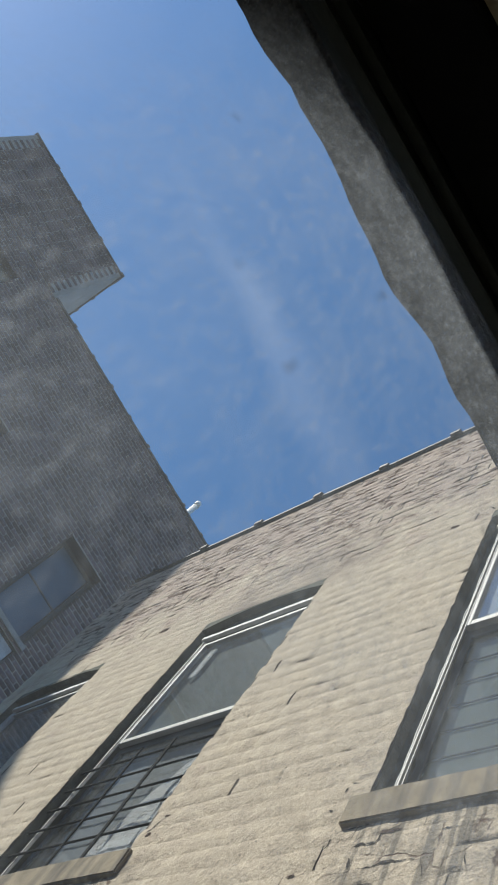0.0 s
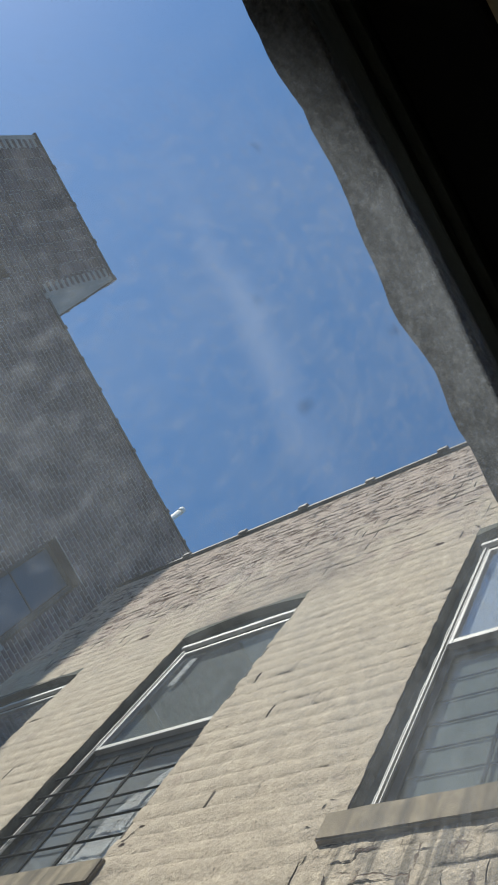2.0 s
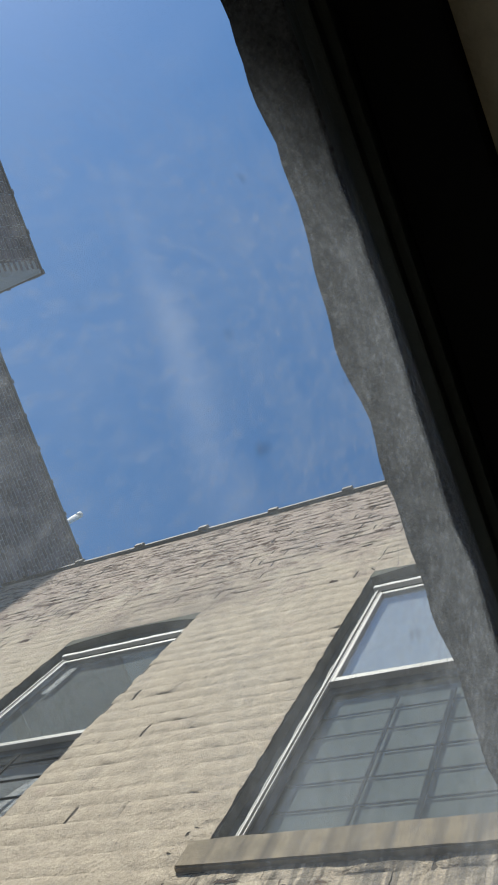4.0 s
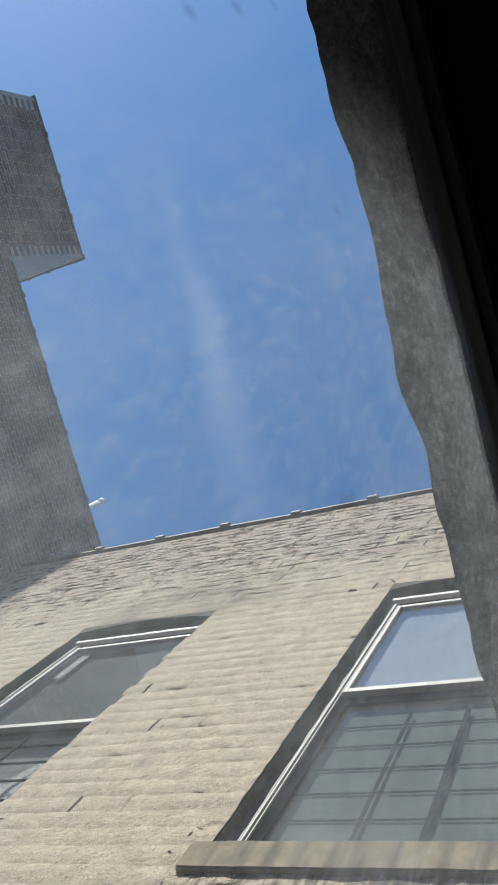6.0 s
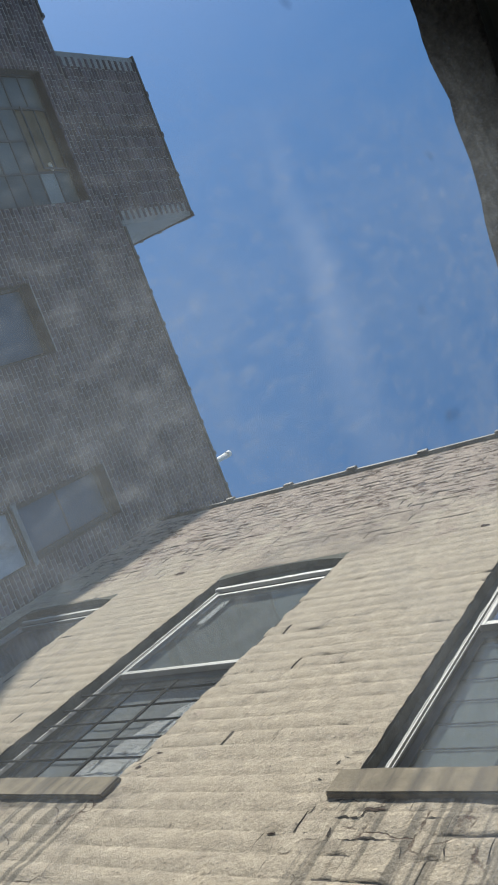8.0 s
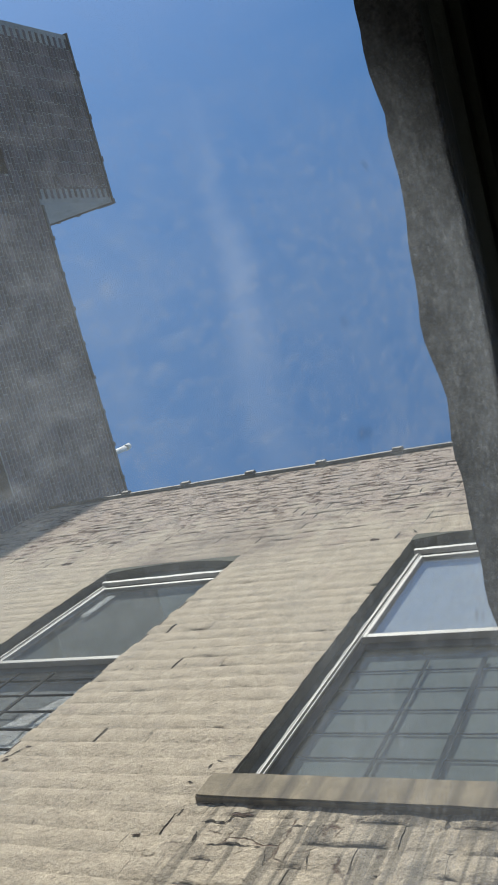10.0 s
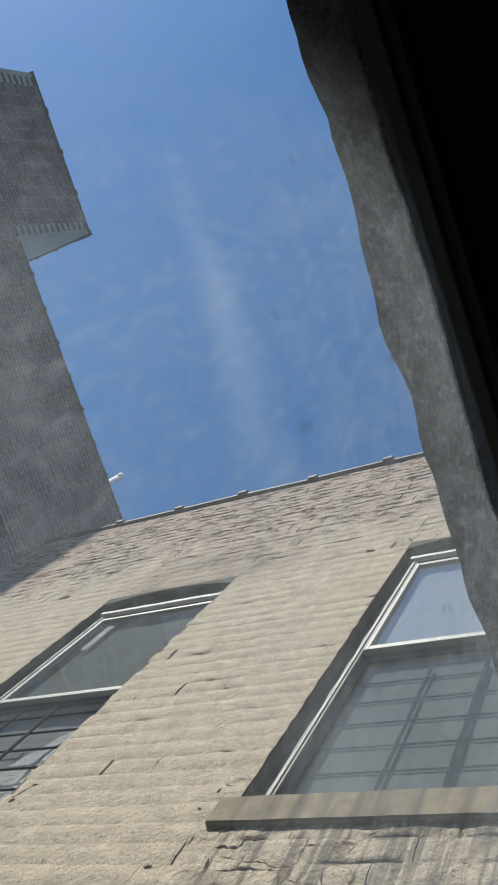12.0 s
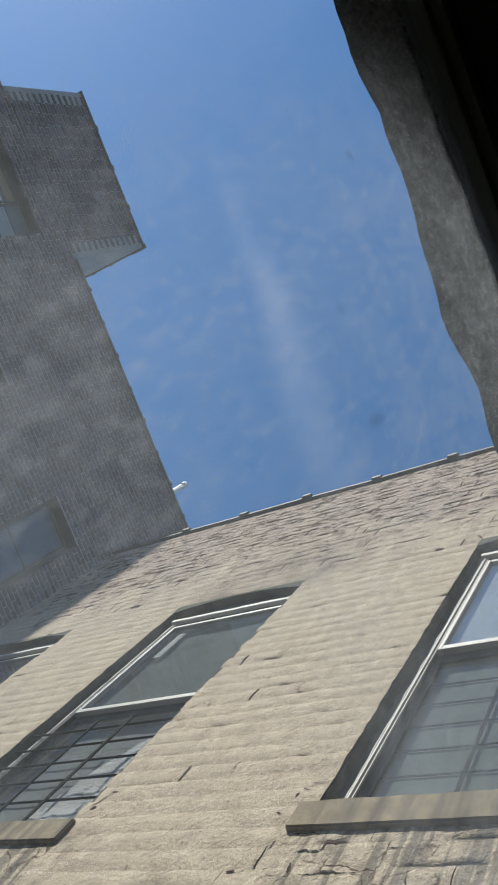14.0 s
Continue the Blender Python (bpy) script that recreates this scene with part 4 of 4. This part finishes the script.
# ---------------------------------------------------------------- windows of the dark wall
def steel_window(hole, cols, rows, number, label, glass, edge=0.04, vent=False, depth=0.20):
    """Metal window set deep behind the face of the dark brick, with its dark lining."""
    x0, x1, z0, z1 = hole
    y = LY + depth
    top = empty(f"window_{number}", (x0, y, z0), label, "window", kind="structure")
    inv = Matrix.Translation((-x0, -y, -z0))

    def put(name, bm, material, lab=""):
        ob = part(name, bm, material, top, lab)
        ob.matrix_parent_inverse = inv
        return ob

    t = edge
    put("window_frame", boxes((x0, x0 + t, y, y + 0.05, z0, z1), (x1 - t, x1, y, y + 0.05, z0, z1), (x0 + t, x1 - t, y, y + 0.05, z1 - t, z1), (x0 + t, x1 - t, y, y + 0.05, z0, z0 + t)), M_STEEL)
    put("reveal", boxes((x0, x0 + 0.006, LY + 0.008, y - 0.001, z0 + 0.007, z1 - 0.007), (x1 - 0.006, x1, LY + 0.008, y - 0.001, z0 + 0.007, z1 - 0.007), (x0, x1, LY + 0.008, y - 0.001, z1 - 0.006, z1)), M_DARK_REVEAL, "dark brick lining of the opening")
    put("sill", boxes((x0 - 0.04, x1 + 0.04, LY - 0.03, LY + 0.009, z0 - 0.09, z0 - 0.004), bevel=0.006), M_STUCCO, "weathered stone sill")
    cw, rh = (x1 - x0 - 2 * t) / cols, (z1 - z0 - 2 * t) / rows
    held = range(rows - 2, rows)
    for c in range(1, cols):
        up = z0 + t + rh * (rows - 2) if vent and c == 2 else z1 - t
        put("mullion", boxes((x0 + t + cw * c - 0.017, x0 + t + cw * c + 0.017, y - 0.006, y + 0.03, z0 + t, up)), M_STEEL)
    for r in range(1, rows):
        ends = [(x0 + t, x1 - t)]
        if vent and r == rows - 1:
            ends = [(x0 + t, x0 + t + cw - 0.018), (x0 + t + 3 * cw + 0.018, x1 - t)]
        for xa, xb in ends:
            put("glazing_bar", boxes((xa, xb, y - 0.002, y + 0.026, z0 + t + rh * r - 0.013, z0 + t + rh * r + 0.013)), M_STEEL)
    for c in range(cols):
        for r in range(rows):
            if vent and c in (1, 2) and r in held:
                continue
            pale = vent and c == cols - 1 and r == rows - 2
            put("pane", boxes((x0 + t + cw * c + 0.018, x0 + t + cw * (c + 1) - 0.018, y + 0.010, y + 0.015, z0 + t + rh * r + 0.014, z0 + t + rh * (r + 1) - 0.014)), M_PANE_PALE if pale else glass, "pane with bright sky painted in" if pale else "")
    if vent:
        # a wide vent, two panes high, tipped out of its opening; an added buff sheet stands in for the lit room behind
        # it
        va, vb = x0 + t + cw + 0.02, x0 + t + 3 * cw - 0.02
        zb, zt = z0 + t + rh * (rows - 2) + 0.016, z1 - t - 0.004
        put("board", boxes((va, vb, y + 0.035, y + 0.05, zb, zt)), M_VENT_ROOM, "buff sheet standing in for the room behind the open vent")
        tip = Matrix.Translation((0, y, zt)) @ pose(0, 0, 0, -9) @ Matrix.Translation((0, -y, -zt))
        zm = (zb + zt) / 2
        bm = boxes((va, vb, y - 0.014, y + 0.010, zb, zb + 0.03), (va, vb, y - 0.014, y + 0.010, zt - 0.03, zt), (va, va + 0.03, y - 0.014, y + 0.010, zb + 0.03, zt - 0.03), (vb - 0.03, vb, y - 0.014, y + 0.010, zb + 0.03, zt - 0.03), (va + 0.03, vb - 0.03, y - 0.012, y + 0.008, zm - 0.012, zm + 0.012))
        bm.transform(tip)
        put("vent_sash", bm, M_STEEL, "tipped steel vent")
        # the glint on the stay is made as a thick white rod
        put("stay", rod(bmesh.new(), (vb - 0.09, y - 0.08, zb + 0.22), (vb - 0.02, y + 0.01, zb + 0.34), 0.030), M_PIPE, "vent stay, made white for its bright glint")
    return top

steel_window(DW[0], 4, 9, 4, "steel factory window of many small grey panes, one vent ajar", M_PANE, vent=True, depth=0.17)
steel_window(DW[1], 1, 1, 5, "plain window with blue sky painted into its pane, set deep in the dark brick", M_PANE_BLUE, 0.045)
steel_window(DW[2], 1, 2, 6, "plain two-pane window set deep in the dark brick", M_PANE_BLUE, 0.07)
steel_window(DW[3], 1, 1, 8, "window opening closed by a mottled pale panel", M_PALE_PANEL, 0.02, depth=0.03)
for k, (x0, x1, z0, z1) in enumerate(DW):
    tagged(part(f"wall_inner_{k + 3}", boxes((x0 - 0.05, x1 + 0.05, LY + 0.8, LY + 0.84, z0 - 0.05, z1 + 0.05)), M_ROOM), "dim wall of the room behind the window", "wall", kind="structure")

# ---------------------------------------------------------------- bricks
def brick_template(us, vs, depth, seed, rough):
    """Front of one brick on a unit field, flat at the joints, then the proud, uneven face."""
    verts, faces = [], []
    for i, u in enumerate(us):
        for j, v in enumerate(vs):
            rim = j in (0, len(vs) - 1) or i in (0, len(us) - 1)
            sag = 1.0 - 0.35 * max(0.0, 2 * v) - 0.08 * abs(2 * u) ** 6
            w = 0.0 if rim else depth * sag + rough * noise.noise(Vector((u * 5, v * 3, seed * 3.7)))
            du = rough * 1.2 * noise.noise(Vector((u * 4, v * 4, seed * 5.1 + 9)))
            verts.append((u, v, w, du))
    n = len(vs)
    for i in range(len(us) - 1):
        for j in range(n - 1):
            a = i * n + j
            faces.append((a, a + n, a + n + 1, a + 1))
    return verts, faces

def sagging(u, v):
    """How far a course of the old wall has settled out of level."""
    return 0.010 * noise.noise(Vector((u * 1.1, v * 0.7, 3.3))) + 0.005 * noise.noise(Vector((u * 4.3, v * 2.1, 8.1))) + 0.0055 * noise.noise(Vector((u * 12, v * 7, 5.5)))

def courses(u0, u1, v0, v1, blen, bh, joint, holes, rng, upright=None):
    """Running bond over a field, cut round the openings: centre, length and height of each brick."""
    out, row = [], 0
    v = v0
    while v + bh <= v1 + 0.01:
        shift = -blen * (0.5 if row % 2 else 0.0) + rng.uniform(-0.02, 0.02)
        u = u0 + shift
        while u < u1:
            a, b = max(u, u0), min(u + blen - (joint if upright is None else upright), u1)
            spans = [(a, b)]
            for h in holes:
                if v + bh * 0.5 > h[2] and v + bh * 0.5 < h[3]:
                    nxt = []
                    for s, e in spans:
                        if e <= h[0] or s >= h[1]:
                            nxt.append((s, e))
                        else:
                            if s < h[0]:
                                nxt.append((s, h[0]))
                            if e > h[1]:
                                nxt.append((h[1], e))
                    spans = nxt
            for s, e in spans:
                if e - s > 0.02:
                    out.append(((s + e) / 2, v + (bh - joint) / 2, e - s, bh - joint))
            u += blen
        v += bh
        row += 1
    return out

def joined_bricks(name, bricks, templates, place, material, parent, label, rng, wave=False, loose=0.0025):
    verts, faces = [], []
    for uc, vc, ln, ht in bricks:
        tv, tf = templates[rng.randrange(len(templates))]
        n0 = len(verts)
        off = rng.uniform(-loose, loose)
        tilt = rng.uniform(-0.002, 0.002)
        for u, v, w, du in tv:
            uu = uc + u * ln + du * 0.4
            verts.append(place(uu, vc + v * ht + tilt * u + du * 0.5 + (sagging(uu, vc) if wave else 0), w + (off if w else 0)))
        faces += [tuple(n0 + k for k in f) for f in tf]
    ob = link_mesh(name, verts, faces, material, parent, label, True)
    return tagged(ob, kind="stuff")

def single_bricks(bricks, templates, place, material, parent, rng, unit, wave=False):
    """Each brick an object of its own; whole bricks share a few meshes."""
    shared = []
    ln0, ht0 = unit
    for tv, tf in templates:
        me = bpy.data.meshes.new("brick")
        o = place(0, 0, 0)
        me.from_pydata([tuple(Vector(place(u * ln0 + du * 0.4, v * ht0 + du * 0.5, w)) - Vector(o)) for u, v, w, du in tv], [], tf)
        me.polygons.foreach_set("use_smooth", [True] * len(me.polygons))
        me.materials.append(material)
        shared.append(me)
    for uc, vc, ln, ht in bricks:
        ob = new("brick", shared[rng.randrange(len(shared))])
        s = place(1, 1, 1)
        o = place(0, 0, 0)
        ob.location = place(uc, vc + (sagging(uc, vc) if wave else 0), 0.0)
        along = ln / ln0
        ob.scale = (1, along, 1) if abs(s[1] - o[1]) > 0.5 and abs(place(1, 0, 0)[1] - o[1]) > 0.5 else (along, 1, 1)
        ob.parent = parent

rng = random.Random(5)
US = (-0.5, -0.44, -0.32, -0.2, -0.07, 0.06, 0.19, 0.31, 0.44, 0.5)
VS = (-0.5, -0.38, -0.2, 0.02, 0.24, 0.4, 0.5)

def old_brick(uc, vc, ln, ht, worn, gaping, jitter):
    """Thickly painted brick: pillowed between the courses, lumpy, with joints that gape here and there."""
    cracked = 1.0 if vc < 3.31 and worn > 0.4 else 0.0
    verts, faces = [], []
    for u in US:
        for v in VS:
            y, z = uc + u * ln, vc + v * ht
            y += 0.005 * noise.noise(Vector((y * 21, z * 17, 4.1))) + 0.003 * noise.noise(Vector((y * 60, z * 48, 1.1)))
            z += sagging(y, z)
            round_v = 1 - abs(2 * v) ** 2.2
            round_u = 1 - (0.25 + jitter) * abs(2 * u) ** 9
            lump = noise.noise(Vector((y * 9, z * 16, 2.7))) + 0.6 * noise.noise(Vector((y * 27, z * 40, 6.2)))
            w = 0.0022 + (0.0044 - 0.0024 * cracked) * round_v * round_u * (0.75 + 0.5 * noise.noise(Vector((y * 3, z * 9, 9)))) + (0.0034 + 0.0035 * worn) * lump * (0.4 + 0.6 * round_v)
            # gaping bed joint under the brick
            gap = max(0.0, noise.noise(Vector((y * 11, round(vc / 0.0875) * 3.1, 0.5))) + 0.5 * noise.noise(Vector((y * 38, z * 9, 2.5))) - gaping)
            if v == -0.5:
                z += min(0.010, 0.040 * gap)
                w -= min(0.008, 0.04 * gap)
            if abs(u) == 0.5:
                w -= jitter * 0.005
                y -= jitter * 0.0045 * u * max(0.0, 0.35 + noise.noise(Vector((y * 16, z * 34, 7)))) + 0.008 * worn * u * max(0.0, noise.noise(Vector((y * 5, z * 11, 12))))
            verts.append(((w, y, z)))
    n = len(VS)
    for i in range(len(US) - 1):
        for j in range(n - 1):
            a = i * n + j
            faces.append((a, a + n, a + n + 1, a + 1))
    return [(WX + 0.006 - w, y, z) for w, y, z in verts], faces

CB, CH = 0.225, 0.0875
all_east = courses(0.0, CREAM_END - 0.002, 2.55, CREAM_TOP - 0.005, CB, CH, 0.0, [WIN_A, WIN_B, WIN_C], rng, 0.0)

def state(b):
    """How worn a brick is, how shut its bed joint is, and how open its end joint."""
    y, z = b[0], b[1]
    open_end = 1.0 if rng.random() < 0.045 else 0.0
    if z < 3.31 and 0.1 < y < 1.22:
        return 0.5, 0.16, 0.5 if rng.random() < 0.3 else 0.0
    high = z + 0.35 * noise.noise(Vector((y * 1.5, z, 0)))
    if high > 5.7:
        k = min(1.0, (high - 5.7) / 0.5)
        return 0.3 + 0.6 * k, 0.36 - 0.34 * k, 1.0 if rng.random() < 0.12 + 0.15 * k else 0.0
    return 0.08, 0.66, open_end

near = [b for b in all_east if 2.9 < b[1] < 5.3 and 1.1 < b[0] < 2.2]
near = sorted(near, key=lambda b: b[1])[:290]
chosen = set(near)
heap = {"brickwork": ([], []), "worn_brickwork": ([], []), "cracked_brickwork": ([], [])}
for b in all_east:
    worn, gaping, jitter = state(b)
    vs_b, fs_b = old_brick(*b, worn, gaping, jitter)
    if b in chosen:
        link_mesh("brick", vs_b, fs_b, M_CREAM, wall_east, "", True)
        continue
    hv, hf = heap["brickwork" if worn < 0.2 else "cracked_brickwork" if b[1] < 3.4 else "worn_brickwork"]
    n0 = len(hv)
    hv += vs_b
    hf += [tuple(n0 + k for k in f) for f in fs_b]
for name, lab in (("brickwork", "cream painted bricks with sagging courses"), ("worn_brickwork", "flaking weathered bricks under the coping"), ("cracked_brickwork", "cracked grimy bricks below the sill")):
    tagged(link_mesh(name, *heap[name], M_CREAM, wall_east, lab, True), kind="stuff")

# flat segmental arches: the curved soffit and the dark reveals below it
def arch(hole, rise):
    y0, y1, _, z1 = hole
    c, half = (y0 + y1) / 2, (y1 - y0) / 2
    r = (half * half + rise * rise) / (2 * rise)
    zc = z1 - r
    verts, faces = [], []
    n = 24
    for i in range(n + 1):
        y = y0 + (y1 - y0) * i / n
        z = zc + math.sqrt(r * r - (y - c) ** 2)
        verts += [(WX + 0.002, y, z), (SASH_X - 0.001, y, z), (WX + 0.002, y, z1 + 0.01), (SASH_X - 0.001, y, z1 + 0.01)]
    for i in range(n):
        a = 4 * i
        faces += [(a, a + 1, a + 5, a + 4), (a + 2, a + 6, a + 7, a + 3), (a, a + 4, a + 6, a + 2), (a + 1, a + 3, a + 7, a + 5)]
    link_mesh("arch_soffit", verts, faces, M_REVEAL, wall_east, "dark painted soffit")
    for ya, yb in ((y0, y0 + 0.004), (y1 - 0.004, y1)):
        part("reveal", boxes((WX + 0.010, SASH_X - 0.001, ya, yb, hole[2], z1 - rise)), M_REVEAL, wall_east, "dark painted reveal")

arch(WIN_A, 0.075)
arch(WIN_B, 0.075)
arch(WIN_C, 0.075)

dark_t = [brick_template((-0.5, -0.475, 0.475, 0.5), (-0.5, -0.43, 0.43, 0.5), 0.010, s, 0.001) for s in range(4)]
north_place = lambda u, v, w: (u, LY + 0.0102 - w, v)
DB, DH, DJ = 0.212, 0.0853, 0.0120
all_north = courses(-8.3, WX + 2.6, DARK_TOP - 0.004 - 86 * DH, DARK_TOP - 0.004, DB, DH, DJ, DW, rng)
near_n = [b for b in all_north if -0.4 < b[0] < 1.9 and 10.85 < b[1] < 12.8]
near_n = sorted(near_n, key=lambda b: b[1])[:290]
chosen = set(near_n)
rest_n = [b for b in all_north if b not in chosen]
joined_bricks("brickwork", rest_n, dark_t, north_place, M_DARKBRICK, wall_north, "dark brown bricks with pale joints", rng)
single_bricks(near_n, dark_t, north_place, M_DARKBRICK, wall_north, rng, (DB - DJ, DH - DJ))

# bulkhead front: dark bricks, with the stucco showing as teeth between the ends of every other course
bulk_place = lambda u, v, w: (u, LY + 0.001 - w, v)
field, backs, row = [], [], 0
v = DARK_TOP + 0.004
while v + DH < BULK_TOP + 0.01:
    inset = 0.26 if row % 2 else 0.09
    field += [(b[0], v + (DH - DJ) / 2, b[2], DH - DJ) for b in courses(BULK_X0 + inset, BULK_X1 - inset, v, v + DH, DB, DH, DJ, [], rng)]
    backs.append((BULK_X0 + inset, BULK_X1 - inset, LY + 0.0012, LY + 0.0035, v - 0.007, v + DH - 0.007))
    v += DH
    row += 1
ob = part("mortar_bed", boxes(*backs), M_MORTAR, bulk, "grey mortar between the bricks")
ob.matrix_parent_inverse = binv
ob = joined_bricks("brickwork", field, dark_t, bulk_place, M_DARKBRICK, bulk, "dark brown bricks, toothed at the corners", rng)
ob.matrix_parent_inverse = binv

# how far the uneven painted face stands out at a place on the cream wall
def paint_face(y, z):
    zz = z - sagging(y, z)
    vc = 2.55 + (math.floor((zz - 2.55) / CH) + 0.5) * CH
    v = (zz - vc) / CH
    worn = 0.5 if z < 3.31 and 0.1 < y < 1.22 else 0.85 if z > 5.9 else 0.05
    cracked = 1.0 if z < 3.31 and worn > 0.4 else 0.0
    round_v = 1 - abs(2 * v) ** 2.2
    lump = noise.noise(Vector((y * 9, z * 16, 2.7))) + 0.6 * noise.noise(Vector((y * 27, z * 40, 6.2)))
    w = 0.0022 + (0.0044 - 0.0024 * cracked) * round_v * (0.75 + 0.5 * noise.noise(Vector((y * 3, z * 9, 9)))) + (0.0034 + 0.0035 * worn) * lump * (0.4 + 0.6 * round_v)
    return WX + 0.006 - w


# a spalled brick face high on the cream wall
def spall(y, z, ln, ht):
    verts, faces = [(paint_face(y, z) - 0.0035, y, z)], []
    n = 26
    for i in range(n):
        a = 2 * math.pi * i / n
        k = 1 + 0.9 * noise.noise(Vector((math.cos(a) * 3, math.sin(a) * 3, y * 7)))
        yy, zz = y + ln / 2 * k * math.cos(a), z + ht / 2 * k * math.sin(a)
        verts.append((paint_face(yy, zz) - 0.0015, yy, zz))
    faces = [(0, 1 + i, 1 + (i + 1) % n) for i in range(n)]
    link_mesh("spalled_brick", verts, faces, M_SPALL, wall_east, "broken brown brick face")

M_SPALL = mat("spalled_brick", (0.10, 0.065, 0.048), 0.95, vary=0.4, scale=30, bump=0.8)
spall(3.53, 5.625, 0.11, 0.034)
spall(1.369, 5.44, 0.05, 0.03)
# chipped paint at the corners of the sills
for y, z, ln, ht in ((1.302, 3.15, 0.028, 0.012), (1.02, 3.258, 0.07, 0.012), (2.085, 3.475, 0.025, 0.02), (2.05, 3.56, 0.03, 0.010), (1.305, 5.92, 0.07, 0.020), (2.246, 6.204, 0.06, 0.016), (1.95, 6.43, 0.07, 0.014)):
    spall(y, z, ln, ht)


# open cracks in the thick paint, ragged and tapering
def crack(y0, z0, y1, z1, width, seed):
    n = max(6, int(math.hypot(y1 - y0, z1 - z0) / 0.006))
    ly, lz = (y1 - y0), (z1 - z0)
    ln = math.hypot(ly, lz)
    ny, nz = -lz / ln, ly / ln
    verts, faces = [], []
    for i in range(n + 1):
        q = i / n
        y, z = y0 + ly * q, z0 + lz * q
        bend = 0.08 * ln * noise.noise(Vector((q * 2.2, seed, 0.3))) + 0.004 * noise.noise(Vector((q * ln * 55, seed, 5.0))) + 0.003 * noise.noise(Vector((q * ln * 160, seed, 2.0)))
        half = width * (0.2 + 0.8 * math.sin(math.pi * q)) * (0.25 + 2.2 * abs(noise.noise(Vector((q * ln * 45, seed, 9.0)))))
        for k in (-1, 0, 1):
            yy, zz = y + ny * (bend + k * half / 2), z + nz * (bend + k * half / 2)
            verts.append((paint_face(yy, zz) - 0.0018, yy, zz))
    for i in range(n):
        a = 3 * i
        faces += [(a, a + 1, a + 4, a + 3), (a + 1, a + 2, a + 5, a + 4)]
    link_mesh("crack", verts, faces, M_CRACK, wall_east, "dark open crack in the paint")

M_CRACK = mat("crack_shade", (0.045, 0.037, 0.030), 0.95, vary=0.4, scale=40, bump=0.5)
for k, (y0, z0, y1, z1, w) in enumerate((
        (1.21, 3.296, 1.07, 3.292, 0.008), (1.13, 3.225, 1.05, 3.222, 0.010), (1.055, 3.222, 1.045, 3.255, 0.010), (1.045, 3.255, 0.975, 3.280, 0.007),
        (1.085, 3.135, 0.90, 3.137, 0.007), (1.113, 3.142, 1.123, 3.180, 0.011), (1.228, 3.216, 1.214, 3.268, 0.009), (0.895, 3.138, 0.872, 3.07, 0.004),
        (0.77, 3.137, 0.757, 3.07, 0.004), (0.90, 3.228, 0.79, 3.225, 0.004), (1.275, 3.390, 1.248, 3.386, 0.010), (1.246, 3.458, 1.236, 3.484, 0.006),
        (1.238, 3.507, 1.195, 3.494, 0.006), (1.22, 3.53, 1.160, 3.534, 0.006), (1.188, 5.540, 1.150, 5.470, 0.010), (1.165, 5.62, 1.150, 5.80, 0.007),
        (2.12, 3.47, 2.06, 3.55, 0.007), (1.76, 6.39, 1.54, 6.37, 0.016), (2.40, 6.75, 2.28, 6.76, 0.012), (2.80, 3.262, 2.65, 3.266, 0.006))):
    crack(y0, z0, y1, z1, w, k * 1.7)
